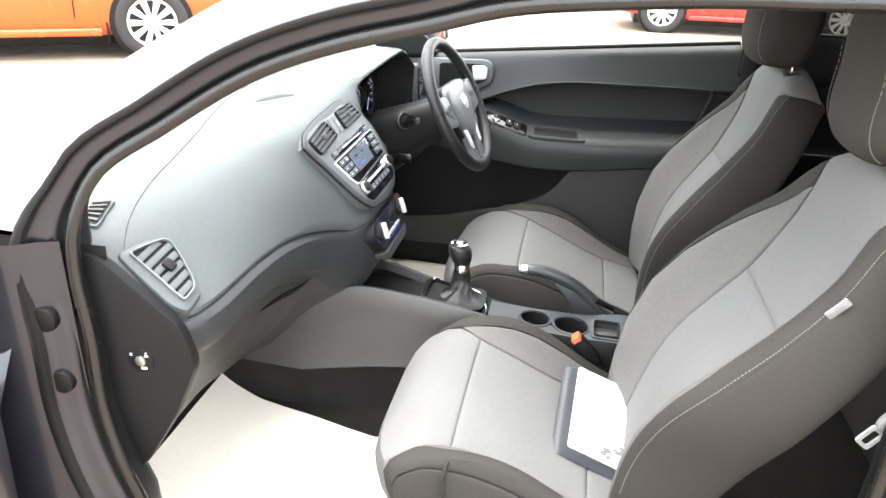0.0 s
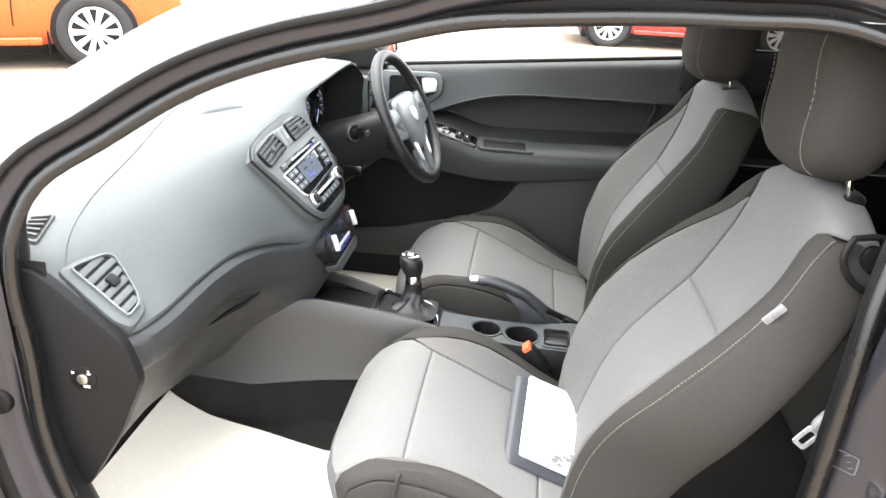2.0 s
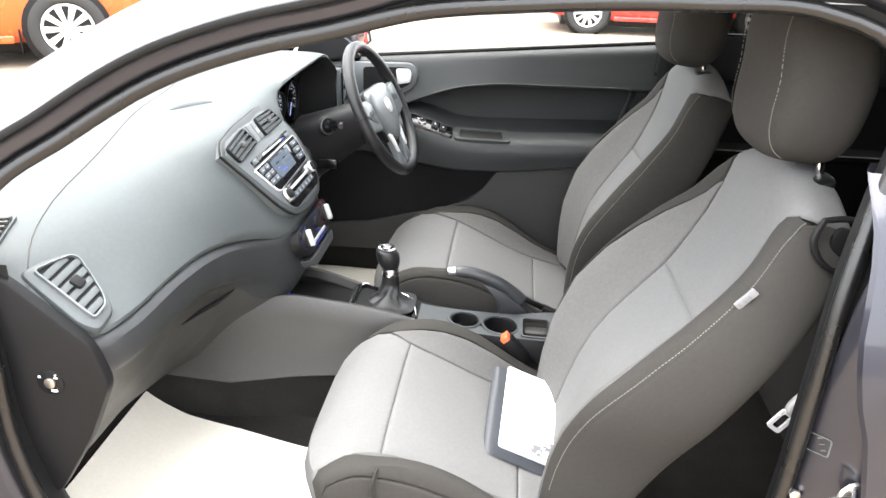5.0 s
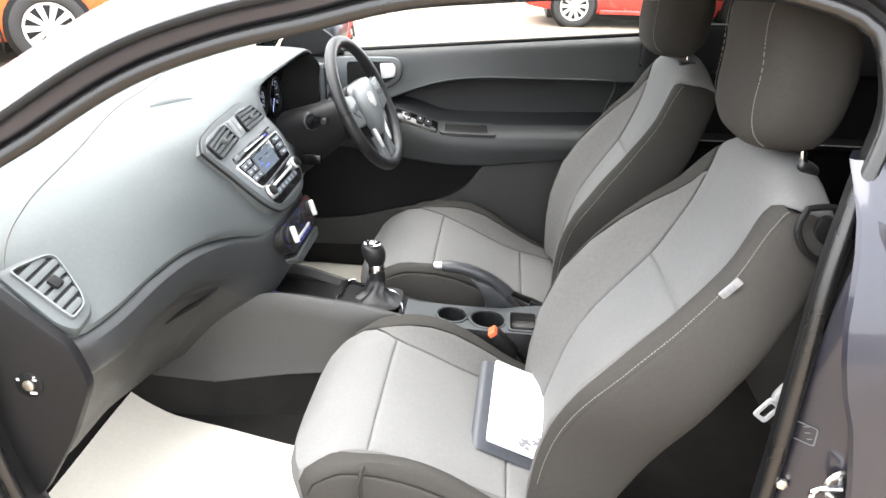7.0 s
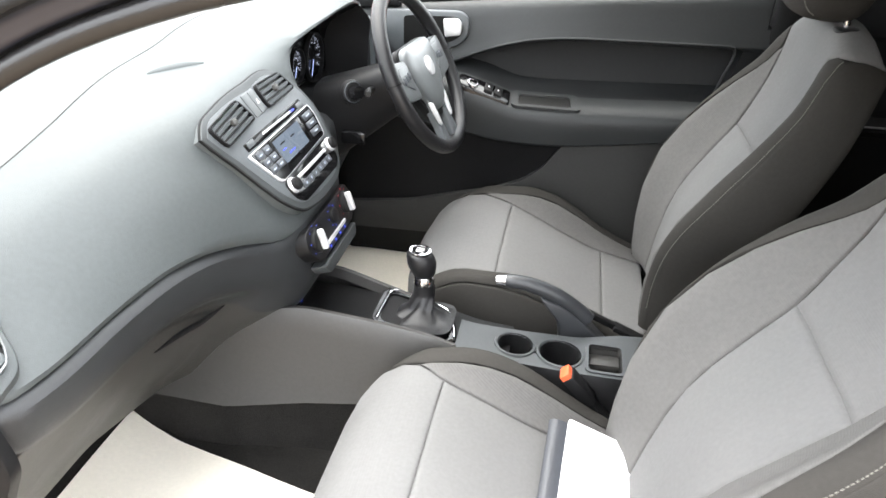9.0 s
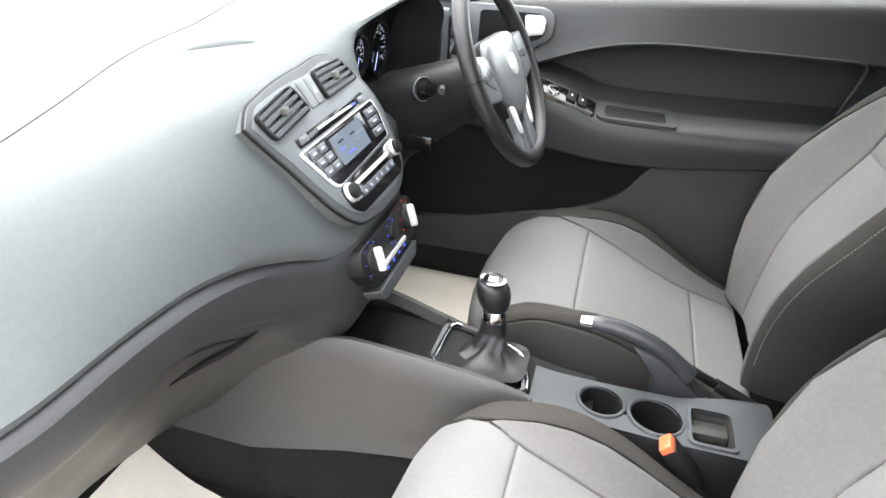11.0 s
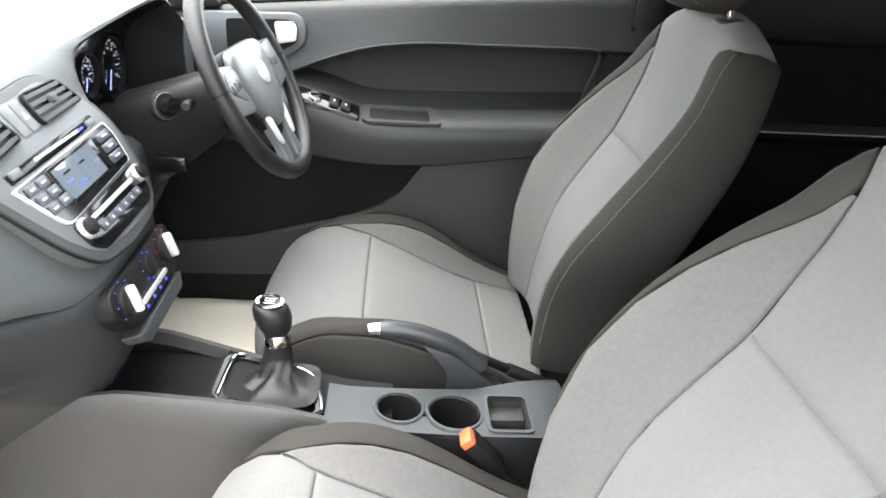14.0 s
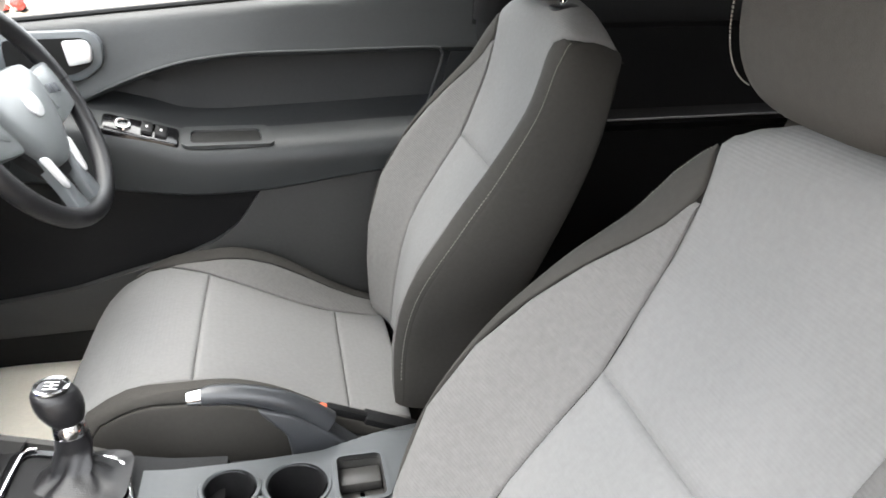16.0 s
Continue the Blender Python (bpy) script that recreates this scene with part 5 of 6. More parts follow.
# radio
slot = flat("disc_slot", rounded([(-.150, .965), (.112, .969), (.114, .955), (-.148, .952)], .004), stack, 0, .002, M_GLOSS, bezel, "gloss black disc slot strip")
flat("slot_lip", rounded(rect(-.01, .9605, .135, .0035), .0015), stack, .002, .0012, M_SILVER, slot)
for u in (-.128, .096):
    flat("eject_button", rounded(rect(u, .960, .026, .009), .003), stack, .002, .002, M_BEZEL, slot)
flat("slot_light", rect(.060, .9605, .018, .003), stack, .0032, .0006, M_BLUE, slot, "small blue light", 0)
SIL = [(-.160, .949), (.128, .953), (.132, .935), (.118, .898), (-.112, .890), (-.125, .896)]
radio = flat("radio_frame", rounded(SIL, .006), stack, 0, .004, M_SILVER, bezel, "silver radio frame")
flat("frame_inlay", rounded(inset(SIL, .006), .006), stack, .004, .0006, M_GLOSS, radio, "black inlay of the radio frame", 0)
lcd = flat("screen_surround", rounded([(-.079, .947), (.063, .948), (.058, .903), (-.076, .901)], .003), stack, .004, .001, M_GLOSS, radio)
screen_pane = flat("screen", rounded([(-.074, .943), (.046, .944), (.042, .907), (-.071, .906)], .002), stack, .005, .0008, M_SCREEN, radio, "small blue-grey LCD screen, its pale reflection put in as glow", 0)
for i, (u, v, w) in enumerate(((-.045, .933, .03), (-.052, .924, .02), (.0, .932, .025), (-.03, .915, .04))):
    flat("screen_text", rect(u, v, w * .7, .0022), stack, .0058, .0003, M_BLUE if i % 2 else M_GLOSS, radio, "", 0)
for side, x0, x1 in (("l", -.144, -.088), ("r", .073, .118)):
    for j in range(3):
        for i in range(2 if side == "l" else 1):
            dx = (x1 - x0) / (2 if side == "l" else 1)
            u = x0 + dx * (i + .5) + (.006 * j if side == "l" else -.003 * j)
            b = flat("radio_button", rounded(rect(u, .9395 - .0135 * j, dx - .003, .0112), .002), stack, .004, .0028, M_BUTTON, radio, "dark radio button")
            flat("print", rect(u, .9395 - .0135 * j, dx * .4, .0022), stack, .0068, .0003, M_PRINT, b, "", 0)
lower = flat("radio_strip", rounded([(-.116, .888), (.118, .894), (.112, .856), (.085, .846), (-.088, .846), (-.112, .860)], .010), stack, 0, .0025, M_GLOSS, bezel, "gloss black radio control strip")
flat("preset_bar", rounded(rect(.005, .880, .145, .005), .002), stack, .0025, .003, M_SILVER, lower, "silver preset bar")
for i in range(6):
    b = flat("preset_button", rounded(rect(-.055 + i * .0245, .8655, .022, .010), .002), stack, .0025, .003, M_BUTTON, lower, "dark preset button")
    flat("print", rect(-.055 + i * .0245, .8655, .004, .004), stack, .0055, .0003, M_PRINT, b, "", 0)
for u, v in ((-.096, .877), (.108, .880)):
    bm = bmesh.new()
    disc(bm, stack(u, v, .002), N_STACK, .0145, .006, 28, .002)
    k = part("rotary_knob", bm, M_SILVER, lower, "silver-ringed rotary knob")
    bm = bmesh.new()
    disc(bm, stack(u, v, .008), N_STACK, .0115, .008, 28, .002)
    part("knob_face", bm, M_BLACK, k)

# climate controls
panel = flat("climate_panel", rounded([(-.135, .772), (-.122, .800), (.112, .802), (.122, .770), (.098, .732), (-.098, .730)], .016), climate, -.03, .03, M_BLACK, dashboard, "gloss black climate control panel", .004)
for u, v, hot in ((-.091, .772, False), (.076, .774, True)):
    bm = bmesh.new()
    disc(bm, climate(u, v, 0), N_HVAC, .0235, .008, 32, .003)
    k = part("climate_knob", bm, M_BLACK, panel, "round climate knob with a silver bar")
    bm = bmesh.new()
    box(bm, (0, 0, 0), (.015, .010, .040), .004, 3, Matrix.Translation(climate(u, v, .012)) @ pose(0, 0, 0, 0, -17, 0))
    part("grip_bar", bm, M_SILVER, k, "silver grip bar")
    bm = bmesh.new()
    for i in range(7):
        a = -2.2 + 4.4 * i / 6
        p = climate(u + .0275 * math.sin(a), v + .0275 * math.cos(a), 0)
        box(bm, p, (.0015, .0018, .0018), 0)
    part("markings", bm, M_REDGLOW if hot else M_BLUE, k, "lit markings", kind="stuff")
bm = bmesh.new()
disc(bm, climate(.005, .777, 0), N_HVAC, .0165, .007, 28, .002)
k = part("mode_knob", bm, M_BLACK, panel, "small mode knob")
bm = bmesh.new()
for i in range(8):
    a = 2 * math.pi * i / 8
    box(bm, climate(.005 + .020 * math.sin(a), .777 + .020 * math.cos(a), 0), (.0015, .002, .002), 0)
part("markings", bm, M_BLUE, k, "blue lit markings", kind="stuff")
flat("slider", rounded(rect(-.004, .748, .105, .006), .002), climate, 0, .004, M_SILVER, panel, "silver air slider")
for i in range(4):
    flat("indicator", rect(-.045 + i * .028, .7375, .005, .004), climate, 0, .0012, M_BLUE, panel, "small blue indicator", 0)
flat("lower_strip", rounded([(-.098, .722), (.094, .724), (.080, .704), (-.084, .702)], .006), climate, -.03, .032, M_STACK, dashboard, "dark grey strip under the climate panel", .003)

# passenger's corner vent
V_O, V_1, V_2, V_N = Vector((-.360, -.640, .918)), Vector((.194, .937, .291)), Vector((-.832, 0, .555)), Vector((.52, -.35, .78)).normalized()
corner = lambda u, v, w: V_O + V_1 * u + V_2 * v + V_N * w
vp_out = rounded([(-.046, .076), (-.006, .066), (.032, .046), (.034, .028), (.020, -.003), (.000, -.046), (-.016, -.064), (-.056, -.068), (-.064, -.040), (-.056, .020)], .012)
vp_in = rounded([(-.033, .060), (-.010, .053), (.021, .040), (.025, .030), (.012, .000), (-.006, -.034), (-.018, -.047), (-.045, -.049), (-.043, -.030), (-.038, .010)], .006)
housing = flat("corner_vent", vp_out, corner, -.030, .032, M_DASH, dashboard, "corner air vent with a satin frame", .008)
flat("duct", vp_in, corner, .002, .001, M_RUBBER, housing, "", 0)
bm = bmesh.new()
rim = [(a[0] + (b[0] - a[0]) * .16, a[1] + (b[1] - a[1]) * .16) for a, b in zip(vp_in, vp_out)]
frame_plate(bm, rim, vp_in, lambda u, v, w: corner(u, v, .002 + w), .008)
part("vent_rim", bm, M_PAD, housing, "satin grey vent frame")
for i in range(6):
    v = .043 - .0165 * i
    u0, u1 = float(np.interp(v, [-.049, .010, .060], [-.045, -.038, -.033])), float(np.interp(v, [-.047, -.034, .000, .030, .040, .053], [-.018, -.006, .012, .025, .021, -.010]))
    bm = bmesh.new()
    box(bm, ((u0 + u1) / 2, v, .0055), (u1 - u0, .0115, .003), .0012, 2, Matrix((((V_1.x, V_2.x, V_N.x, V_O.x)), (V_1.y, V_2.y, V_N.y, V_O.y), (V_1.z, V_2.z, V_N.z, V_O.z), (0, 0, 0, 1))) @ Matrix.Translation((0, 0, 0)) @ pose(0, 0, 0, 0, 0, 0))
    part("slat", bm, M_DASH, housing)
bm = bmesh.new()
plate(bm, rounded(rect(-.012, .004, .016, .020), .004), lambda u, v, w: corner(u, v, .006 + w), .008, .002)
part("vent_tab", bm, M_BLACK, housing)
# side-window demister on the dash top
def dash_top(x, y):
    i = int(np.clip(np.searchsorted(fine_y, y), 1, len(fine_y) - 1))
    t = (y - fine_y[i - 1]) / (fine_y[i] - fine_y[i - 1])
    top = fine[i - 1][:sum(ALONG[:6])] * (1 - t) + fine[i][:sum(ALONG[:6])] * t
    return float(np.interp(x, top[:, 0], top[:, 1]))


def dm(u, v, w):
    x, y = -.503 - .005 * v + .030 * u * (1 - v) + .027 * u * v, -.664 + .047 * v + .004 * u * (1 - v) + .025 * u * v
    return Vector((x, y, .004 + w + dash_top(x, y)))


rim = rounded([(0, 0), (1, 0), (1, 1), (0, 1)], .18)
dem = flat("demister_vent", rim, dm, -.010, .012, M_DASH, dashboard, "small demister vent", .001)
flat("duct", [(.5 + (u - .5) * .8, .5 + (v - .5) * .86) for u, v in rim], dm, .002, .0008, M_RUBBER, dem, "", 0)
for i in range(5):
    bm = bmesh.new()
    plate(bm, rect(.5, .16 + .17 * i, .74, .055), lambda u, v, w: dm(u, v, .0028 + w), .003)
    part("slat", bm, M_DASHLOW, dem)
# seam and sensor flap across the dash top
bm = bmesh.new()
pts = spline([(-.415, -.695), (-.440, -.64), (-.462, -.55), (-.507, -.262), (-.550, -.02), (-.562, .13), (-.575, .45)], 60)
tube(bm, [(x, y, dash_top(x, y) + .0003) for x, y in pts], .0013, 6)
part("top_seam", bm, M_DASHLOW, dashboard, "fine seam across the dash top")
bm = bmesh.new()
tube(bm, [(x, y, dash_top(x, y) + .001) for x, y in spline([(-.475, -.062), (-.455, -.03), (-.435, 0.0), (-.412, .026)], 16)], [.001, .003, .005, .006, .007, .0075, .008, .008, .008, .008, .008, .0075, .007, .006, .005, .003, .001], 8, flat=.35)
part("sensor_flap", bm, M_DASH, dashboard, "raised sensor flap")
# airbag switch on the end cap
bm = bmesh.new()
disc(bm, (-.392, -.716, .782), (0, -1, 0), .022, .004, 28, .002)
sw = part("airbag_switch", bm, M_BLACK, end_cap, "round airbag key switch")
bm = bmesh.new()
for u, v, a, b in ((-.015, .010, .004, .004), (.011, .010, .006, .002), (.011, .015, .003, .002), (.005, -.013, .010, .004)):
    box(bm, (-.392 + u, -.7205, .782 + v), (a, .001, b), 0)
part("print", bm, M_MARK, sw, kind="stuff")
bm = bmesh.new()
disc(bm, (-.392, -.720, .782), (0, -1, 0), .009, .003, 20, .001)
part("key_slot", bm, M_STEEL, sw)
# glovebox door and handle
bm = bmesh.new()
k0, k1 = sum(ALONG[:11]) + 1, sum(ALONG) - 1
skin(bm, [[(p[0] + .006, y, p[1] + .002) for p in r[k0:k1]] for y, r in zip(fine_y, fine) if -.655 < y < -.20])
bmesh.ops.solidify(bm, geom=list(bm.faces), thickness=0.004)
part("glovebox_door", bm, M_DASHLOW, dashboard, "dark glovebox door")
bm = bmesh.new()
tube(bm, spline([(-.292, -.235, .705), (-.318, -.270, .690), (-.345, -.310, .682), (-.362, -.350, .676)], 14), [.001, .002, .003, .004, .0045, .005, .005, .005, .005, .005, .0045, .004, .003, .002, .001], 8)
part("glovebox_handle", bm, M_BLACK, dashboard, "glovebox handle")

# ---- instrument cluster ----
cluster = thing("instrument_cluster", "instrument cluster with lit white-marked dials", "instrument cluster", (-.36, .38, .95))
bm = bmesh.new()
plate(bm, rounded([(.21, .925), (.53, .925), (.53, 1.03), (.46, 1.045), (.23, 1.035)], .02), lambda u, v, w: (-.358 + .0 * v + w, u, v), .006, .002)
part("face", bm, M_GLOSS, cluster, "gloss black face")
for y, z, r in ((.425, .972, .054), (.315, .980, .036)):
    bm = bmesh.new()
    rows = [[(-.352 + w, y + q * math.sin(a), z + q * math.cos(a)) for a in np.linspace(0, 2 * math.pi, 40, endpoint=False)] for q, w in ((r + .003, 0), (r + .003, .010), (r, .010), (r, 0))]
    skin(bm, rows, around=True)
    dial = part("dial", bm, M_BLACK, cluster, "round dial")
    bm = bmesh.new()
    for i in range(25):
        a = radians(-125 + 250 * i / 24)
        big = i % 3 == 0
        box(bm, (0, 0, r - (.010 if big else .006)), (.0008, .0016 if big else .0008, .008 if big else .005), 0, 1, Matrix.Translation((-.3505, y, z)) @ pose(0, 0, 0, math.degrees(-a), 0, 0))
    part("ticks", bm, M_WHITEGLOW, dial, "white lit ticks", kind="stuff")
    bm = bmesh.new()
    for i in range(9):
        a = radians(-125 + 250 * i / 8)
        box(bm, (-.3505, y + (r - .020) * math.sin(a), z + (r - .020) * math.cos(a)), (.0008, .0042, .0036), 0)
    part("numerals", bm, M_WHITEGLOW, dial, "white lit numerals", kind="stuff")
    bm = bmesh.new()
    box(bm, (0, 0, -(r * .45)), (.001, .0020, r * .7), 0, 1, Matrix.Translation((-.348, y, z)) @ pose(0, 0, 0, -25, 0, 0))
    part("needle", bm, M_NEEDLE, dial, "blue-lit needle")

# driver's side vent
air_vent([(.552, 1.035), (.628, 1.015), (.640, .955), (.560, .935)], lambda u, v, w: Vector((-.236 - .10 * (u - .55), u, v)) + Vector((.99, -.1, 0)) * w, dashboard, 4, w=.002)
bm = bmesh.new()
frame_plate(bm, rounded([(.538, 1.052), (.640, 1.025), (.652, .945), (.545, .918)], .015), rounded([(.550, 1.038), (.630, 1.017), (.642, .953), (.558, .932)], .012), lambda u, v, w: Vector((-.246 - .10 * (u - .55) + w, u, v)), .014)
part("vent_frame", bm, M_BEZEL, dashboard, "satin vent frame")

# ---- steering column and wheel details ----
bm = bmesh.new()
box(bm, (-.21, .275, .840), (.055, .020, .030), .006, 2)
part("tilt_lever", bm, M_GLOSS, column, "steering lock lever")
bm = bmesh.new()
disc(bm, (-.205, .246, .950), (.75, -.6, .2), .026, .012, 28, .004)
ign = part("ignition_lock", bm, M_BLACK, column, "ignition lock barrel")
bm = bmesh.new()
tube(bm, [Vector((-.205, .246, .950)) + Vector((.75, -.6, .2)).normalized() * .010, Vector((-.205, .246, .950)) + Vector((.75, -.6, .2)).normalized() * .034], [.016, .013], 16)
part("stalk_end", bm, M_GLOSS, column, "black stalk end")
bm = bmesh.new()
ring_at, ring_n = Vector((-.205, .246, .950)), Vector((.75, -.6, .2)).normalized()
ring_u = ring_n.orthogonal().normalized()
tube(bm, [ring_at + ring_n * .012 + (ring_u * math.cos(a) + ring_n.cross(ring_u) * math.sin(a)) * .0215 for a in np.linspace(0, 2 * math.pi, 32, endpoint=False)], .0013, 8, loop=True)
part("lock_ring", bm, M_BUTTON, ign, "pale ring round the lock")
bm = bmesh.new()
tube(bm, spline([(-.17, .30, .945), (-.165, .25, .955), (-.150, .19, .965)], 12), [.006] * 4 + [.0065] * 5 + [.008, .0085, .0085, .006], 12)
part("stalk", bm, M_RUBBER, column, "black control stalk")
# spoke trims, switches, badge ring
for s in (-1, 1):
    bm = bmesh.new()
    plate(bm, rounded([(s * .088, .034), (s * .140, .036), (s * .146, .004), (s * .090, -.026)], .010), lambda u, v, w: WT @ Vector((.002 + w, u, v)), .006, .002)
    pod = part("switch_pod", bm, M_PAD, wheel, "grey switch pod on the spoke")
    for i in range(3):
        bm = bmesh.new()
        plate(bm, rounded(rect(s * (.102 + .015 * i), .010 - .002 * i, .012, .016), .003), lambda u, v, w: WT @ Vector((.008 + w, u, v)), .002, .001)
        part("wheel_button", bm, M_BUTTON, pod)
    bm = bmesh.new()
    plate(bm, rounded([(s * .040, -.066), (s * .058, -.062), (s * .048, -.112), (s * .040, -.122), (s * .036, -.112)], .006), lambda u, v, w: WT @ Vector((.003 + w, u, v)), .006, .003)
    part("spoke_trim", bm, M_SILVER, wheel, "silver spoke insert")
    bm = bmesh.new()
    tube(bm, [WT @ Vector((.0, s * .174 * math.sin(a), .174 * math.cos(a))) for a in (1.50, 1.52)], .0165, 16)
    part("rim_seam", bm, M_RUBBER, wheel, "stitched rim seam")
# ---- driver's door details ----
dface = lambda y0: (lambda u, v, w: (u, y0 - w, v))
bez = flat("handle_bezel", rounded([(-.26, 1.045), (-.040, 1.050), (-.018, 1.030), (-.022, .985), (-.060, .958), (-.26, .925)], .016), dface(.692), 0, .018, M_BEZEL, door, "grey bezel round the door handle", .004)
flat("handle_recess", rounded([(-.19, 1.034), (-.05, 1.037), (-.034, 1.022), (-.038, .990), (-.068, .972), (-.19, .955)], .012), dface(.674), 0, .001, M_RUBBER, bez, "dark handle recess", 0)
bm = bmesh.new()
plate(bm, rounded([(-.086, 1.032), (-.047, 1.034), (-.036, 1.022), (-.039, .993), (-.080, .986)], .007), dface(.673), .012, .004)
part("door_handle", bm, M_SILVER, bez, "chrome inner door handle")
arm = lambda u, v, w: (u, v, float(f_arm(u)[0]) + .005 + (v - .611) * .45 + w)
pod = flat("switch_panel", rounded([(-.035, .612), (-.035, .655), (.10, .655), (.10, .612)], .008), arm, -.006, .010, M_GLOSS, door, "gloss black switch panel", .002)
bm = bmesh.new()
rows = [[arm(.003 + q * math.cos(a), .632 + q * math.sin(a), w) for a in np.linspace(0, 2 * math.pi, 24, endpoint=False)] for q, w in ((.014, .003), (.014, .008), (.010, .008), (.010, .005))]
skin(bm, rows, around=True)
part("mirror_switch", bm, M_CHROME, pod, "chrome-ringed mirror switch")
for u in (.045, .070):
    b = flat("window_switch", rounded(rect(u, .632, .020, .028), .003), arm, .004, .006, M_BLACK, pod, "window switch")
    flat("print", rect(u, .632, .003, .005), arm, .010, .0004, M_MARK, b, "", 0)
bm = bmesh.new()
frame_plate(bm, rounded([(.105, .610), (.285, .610), (.270, .664), (.105, .664)], .014), rounded([(.122, .619), (.260, .619), (.252, .655), (.122, .655)], .010), lambda u, v, w: arm(u, v, w - .002), .007)
pull = part("pull_frame", bm, M_TRIM, door, "grey frame of the door pull")
# no hollow here: a flat black plate gives the cup its shade
flat("pull_cup", rounded([(.122, .619), (.260, .619), (.252, .655), (.122, .655)], .010), arm, -.001, .0015, M_RUBBER, pull, "flat dark plate for the shade in the pull cup", 0)
flat("lower_panel", rounded([(-.42, .500), (-.28, .512), (-.16, .527), (-.033, .562), (.06, .583), (.146, .618), (.200, .660), (.237, .715), (.262, .742), (.70, .770), (.70, .30), (.0, .30), (-.10, .43), (-.42, .425)], .02), dface(.672), 0, .026, M_LOWCARD, door, "dark grey lower door panel", .004)
bm = bmesh.new()
blob(bm, (-.285, .875, 1.085), (.055, .115, .070), .6, 14, 24)
shell = part("mirror_housing", bm, M_PAINT, door, "grey door mirror housing")
bm = bmesh.new()
plate(bm, rounded([(.79, 1.035), (.97, 1.03), (.97, 1.14), (.79, 1.135)], .03), lambda u, v, w: (-.238 + .12 * (u - .875) - .16 * (v - 1.085) + w, u, v), .006, .002)
part("mirror_glass", bm, M_MIRROR, shell, "door mirror glass")
bm = bmesh.new()
plate(bm, rounded([(-.42, 1.03), (-.20, 1.052), (-.235, 1.10), (-.31, 1.150), (-.40, 1.09)], .015), lambda u, v, w: (u, .722 - w, v), .02, .005)
part("mirror_corner_trim", bm, M_BLACK, door, "black corner trim")

# ---- console details ----
for y0, lab in ((-.014, "usb_socket"), (.045, "power_socket")):
    bm = bmesh.new()
    disc(bm, (-.258, y0, .586), (1, 0, .25), .014, .010, 24, .002)
    so = part(lab, bm, M_BLACK, console, "round black socket")
    if y0 < 0:
        bm = bmesh.new()
        disc(bm, (-.248, y0, .589), (1, 0, .25), .007, .003, 16)
        part("socket_light", bm, M_BLUE, so, "blue lit socket symbol")

# ---- seat-belt buckles and belt ----
def buckle(at, lean, label, press):
    top = thing("seat_belt_buckle", label, "seat belt buckle", (at[0] + .05, at[1], at[2] - .12), "seat belt buckles")
    m = Matrix.Translation(at) @ pose(0, 0, 0, 0, lean, 0)
    bm = bmesh.new()
    box(bm, (0, 0, -.030), (press[0] + .004, press[1] + .004, .070), .004, 2, m)
    part("housing", bm, M_BLACK, top, "black buckle housing")
    bm = bmesh.new()
    box(bm, (-.001, 0, .007), press, .003, 2, m)
    part("release_button", bm, M_RED, top, "orange-red release button")
    bm = bmesh.new()
    box(bm, (0, 0, -.11), (.012, .030, .10), .003, 2, m)
    part("stalk", bm, M_BLACK, top)


buckle((.306, -.132, .572), -42, "black buckle with orange-red button beside the passenger seat", (.020, .031, .016))
buckle((.338, .102, .563), -66, "black buckle with small red button beside the driver's seat", (.010, .012, .016))
belt = thing("seat_belt", "dark grey webbing seat belt hanging by the door pillar", "seat belt", (.72, -.66, .4))
bm = bmesh.new()
path = spline([(.90, -.64, 1.20), (.87, -.655, 1.05), (.80, -.665, .92), (.735, -.665, .83), (.73, -.66, .70), (.72, -.65, .55), (.70, -.64, .40)], 30)
skin(bm, [[(x - .018, y - .012, z), (x + .018, y + .012, z)] for x, y, z in path])
bmesh.ops.solidify(bm, geom=list(bm.faces), thickness=0.0015)
part("webbing", bm, mat("belt_webbing", (.05, .05, .052), .8, grain=.3, grain_size=300, mottle=.1), belt)
bm = bmesh.new()
tm = Matrix.Translation((.700, -.662, .786)) @ pose(0, 0, 0, 0, 38, 8)
frame_plate(bm, rounded(rect(0, 0, .026, .036), .006), rounded(rect(0, 0, .015, .024), .004), lambda u, v, w: tm @ Vector((u, -w, v)), .004)
part("tongue", bm, M_SILVER, belt, "steel belt tongue")
bm = bmesh.new()
blob(bm, (0, 0, 0), (.020, .008, .028), .6, 12, 20, tm @ Matrix.Translation((.004, -.002, .042)))
part("tongue_grip", bm, mat("grey_grip", (.22, .22, .22), .4, mottle=.1), belt, "grey plastic grip of the tongue")

# ---- folder and booklet on the passenger seat ----
A, B = Vector((.135, -.011, -.045)).normalized(), Vector((-.009, -.213, -.054)).normalized()
UPN = B.cross(A).normalized()
if UPN.z < 0:
    UPN = -UPN
sheet = lambda u, v, w: Vector((.308, -.258, .582)) + A * u + B * v + UPN * w
folder = thing("document_folder", "dark navy vinyl document folder on the passenger seat", "folder", (.36, -.40, .53))
bm = bmesh.new()
wrap = [(.125, -.006), (.05, -.005), (-.010, -.005), (-.022, -.008), (-.028, -.016), (-.022, -.025), (-.010, -.028), (.05, -.029), (.125, -.030)]
skin(bm, [[sheet(u - .004 * v / .25, v, w) for u, w in spline([(u, w, 0) for u, w in wrap], 36)[:, :2]] for v in np.linspace(.006, .232, 12)])
bmesh.ops.solidify(bm, geom=list(bm.faces), thickness=0.0035)
part("cover", bm, M_VINYL, folder, "padded navy wrap-round cover")
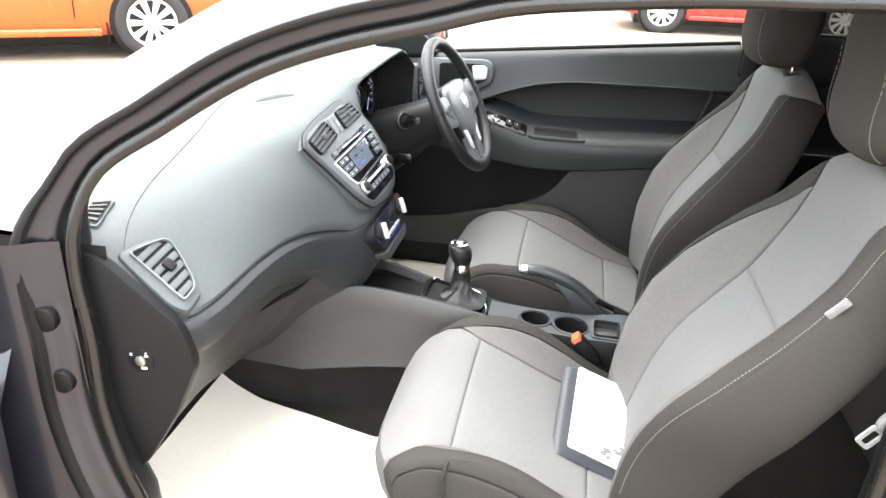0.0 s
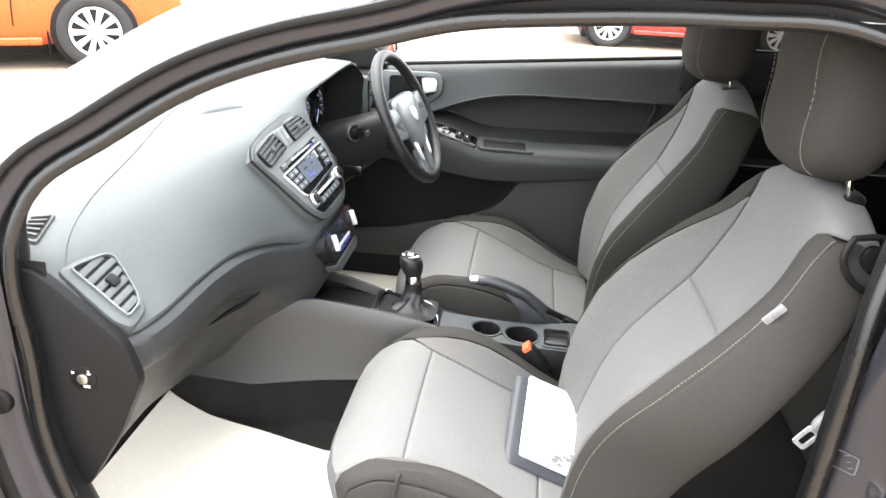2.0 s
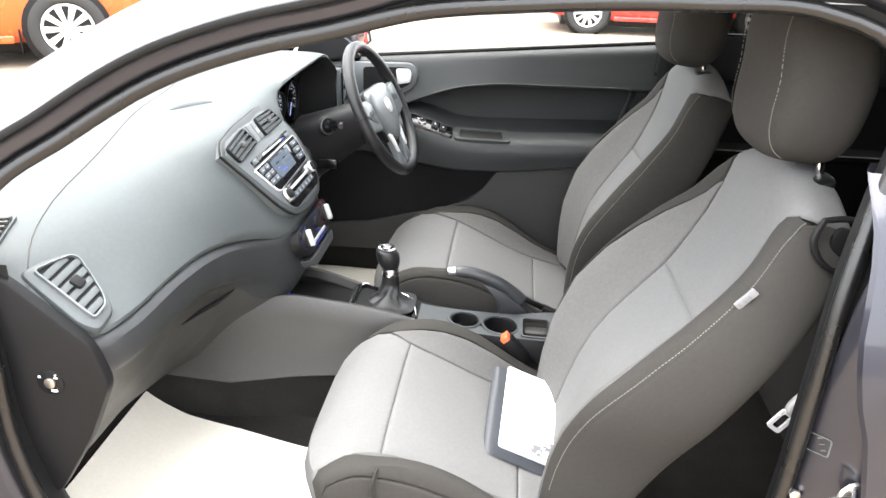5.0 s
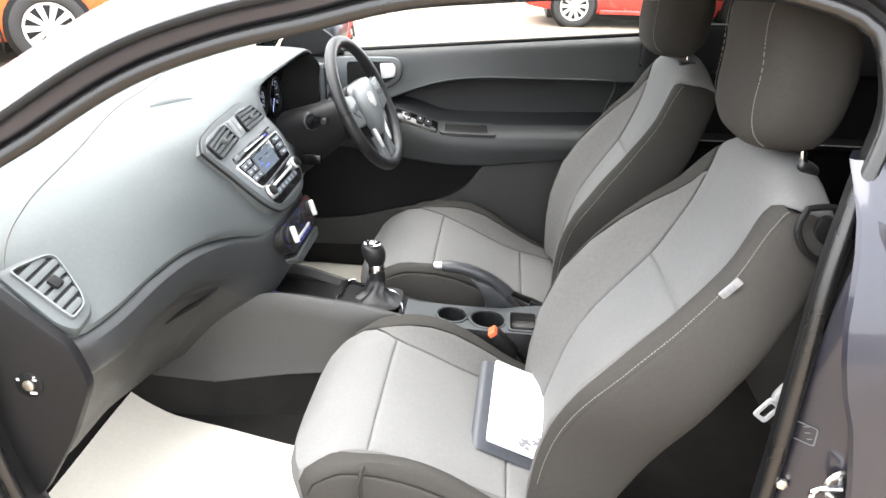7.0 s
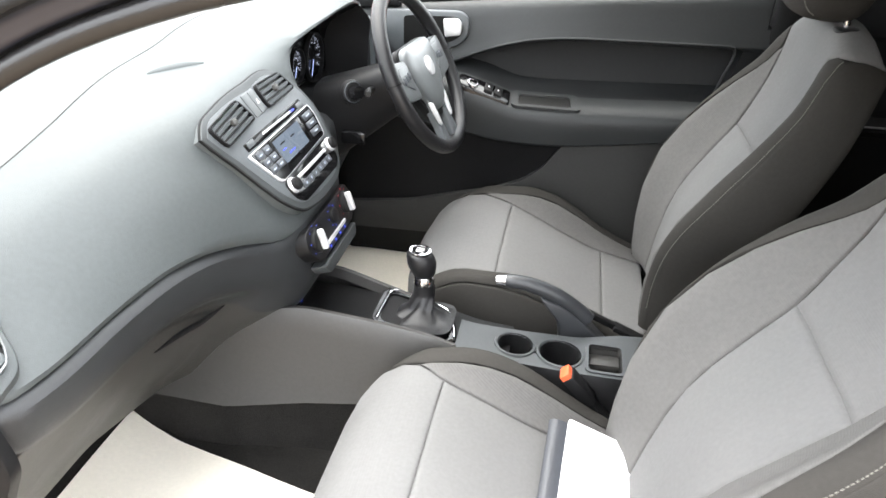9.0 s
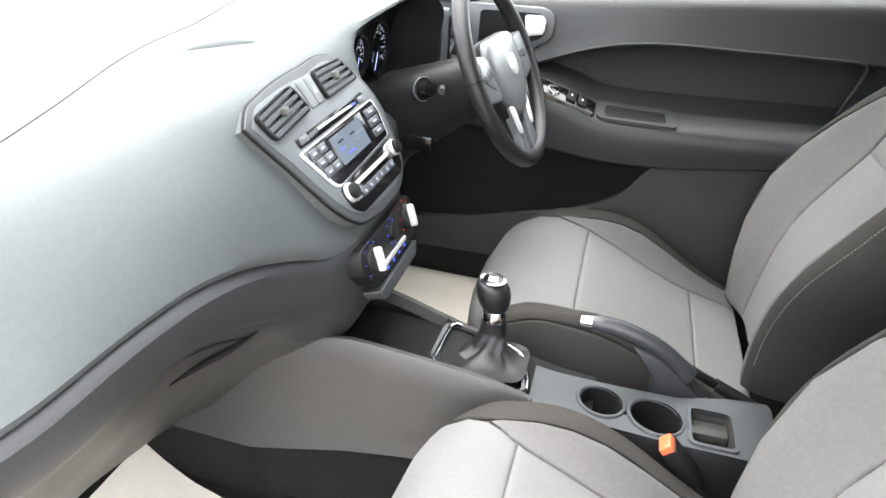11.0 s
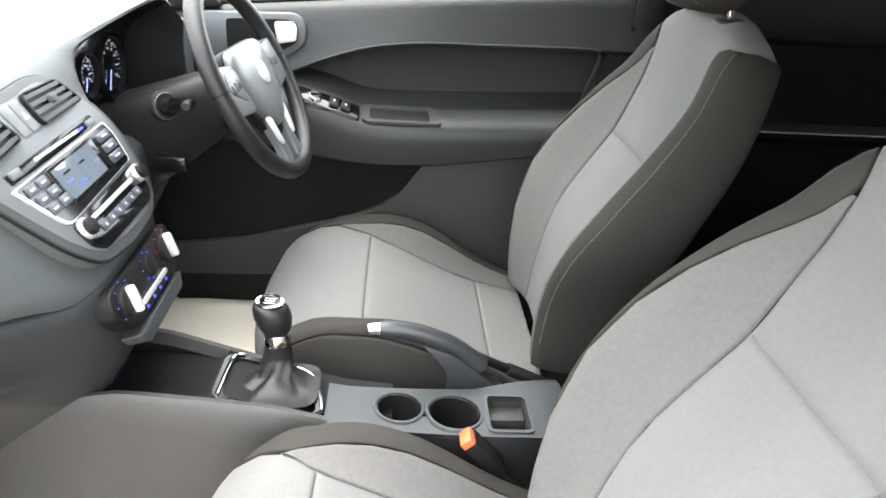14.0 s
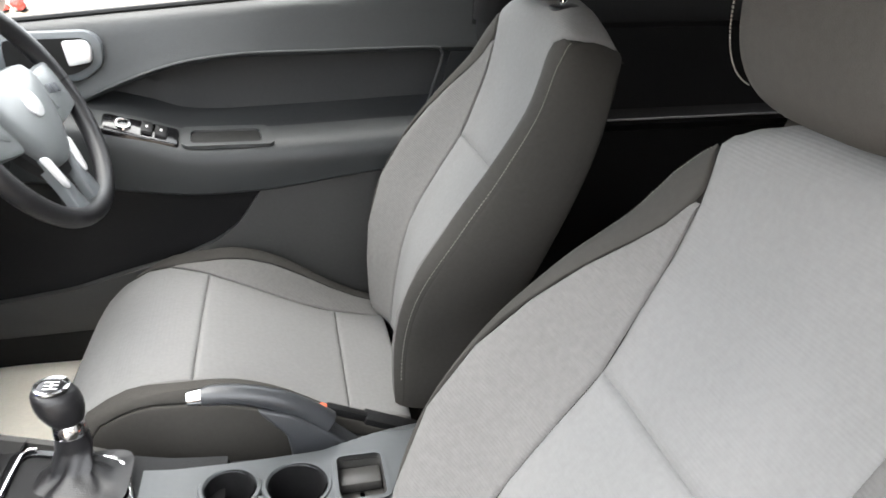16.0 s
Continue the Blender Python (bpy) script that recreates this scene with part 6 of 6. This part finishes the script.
for w0, short in ((-.012, .006), (-.018, .010), (-.0235, .008)):
    bm = bmesh.new()
    plate(bm, rounded([(-.012, .014), (.12, .014), (.116, .232 - short), (-.015, .232 - short)], .004), lambda u, v, w: sheet(u, v, w0 + w), .0035, .001)
    part("leaf", bm, M_VINYL, folder)
bm = bmesh.new()
plate(bm, [(.050, .12), (.122, .12), (.116, .241), (.046, .241)], lambda u, v, w: sheet(u, v, -.0195 + w), .0012)
part("paper", bm, M_WHITE, folder, "white paper sticking out")
booklet = thing("booklet", "white booklet with a grey printed emblem lying on a folder", "booklet", sheet(.05, .1, 0))
bm = bmesh.new()
plate(bm, rounded([(0, 0), (.150, 0), (.142, .208), (-.004, .208)], .006), lambda u, v, w: sheet(u, v, -.003 + w), .004)
part("cover", bm, M_WHITE, booklet)
bm = bmesh.new()
rng = random.Random(4)
for i in range(26):
    t = i / 26
    u, v = .098 + .030 * math.sin(5.5 * t) + rng.uniform(-.006, .006), .140 + .050 * t + rng.uniform(-.006, .006)
    pts = rounded([(u + rng.uniform(-.009, .009) + a, v + rng.uniform(-.004, .004) + b) for a, b in ((-.006, -.003), (.005, -.004), (.007, .004), (-.004, .005))], .003, 2)
    plate(bm, pts, lambda a, b, w: sheet(a, b, .0012 + .0001 * (i % 7) + w), .0004)
part("emblem", bm, M_INK, booklet, "grey printed emblem", kind="stuff")

# ---- door pillar fittings ----
bm = bmesh.new()
rows = []
for z in np.linspace(.44, 1.12, 18):
    dx = float(np.interp(z, [.44, .5, .69, .88, .95, 1.03, 1.13], [-.035, -.02, -.003, .002, .007, .015, .037]))
    rows.append([(x + dx, y, z) for x, y in ((.697, -.750), (.701, -.758), (.712, -.768), (.724, -.777), (.742, -.790), (.755, -.797), (.78, -.800))])
skin(bm, rows)
pillar = part("lock_pillar", bm, M_PAINT, car, "painted lock pillar")
bm = bmesh.new()
disc(bm, (.752, -.796, .770), (.25, -1, 0), .024, .006, 28, .002)
st = part("striker_plate", bm, M_STEEL, pillar, "round zinc striker plate")
bm = bmesh.new()
tube(bm, [(.750, -.800, .786), (.740, -.822, .786), (.712, -.824, .785), (.707, -.824, .781), (.706, -.824, .774), (.711, -.824, .757), (.715, -.824, .753), (.740, -.822, .752), (.750, -.800, .752)], .0042, 8)
part("striker_loop", bm, M_CHROME, st, "bright steel striker loop")
bm = bmesh.new()
disc(bm, (.697, -.762, .738), (-.1, -1, .1), .008, .006, 6, .001)
part("bolt", bm, M_STEEL, pillar, "hexagonal bolt")
bm = bmesh.new()
face = lambda u, v, w: (u, -.768 - .8 * (u - .712) - w, v)
frame_plate(bm, rounded(rect(.706, .825, .027, .028), .004), rounded(rect(.706, .825, .0245, .0255), .003), face, .0012)
for k in range(3):
    box(bm, face(.708 + .003 * k, .836 - .008 * k, .001), (.008, .0008, .0012), 0)
part("label_plate", bm, M_BEZEL, pillar, "small clear label with pale outline")

# ---- passenger's door, open ----
pdoor = thing("passenger_door", "open passenger door with grey inner trim", "car door", (-.60, -.83, .3))
hm = Matrix.Translation((-.60, -.835, 0)) @ pose(0, 0, 0, 0, 0, -112)
bm = bmesh.new()
box(bm, (.58, .055, .66), (1.10, .05, .74), .03, 3, hm)
part("door_skin", bm, M_PAINT, pdoor, "grey metallic door skin")
bm = bmesh.new()
box(bm, (.60, .010, .68), (1.04, .06, .66), .025, 3, hm)
part("door_card", bm, M_TRIM, pdoor, "dark grey door card")
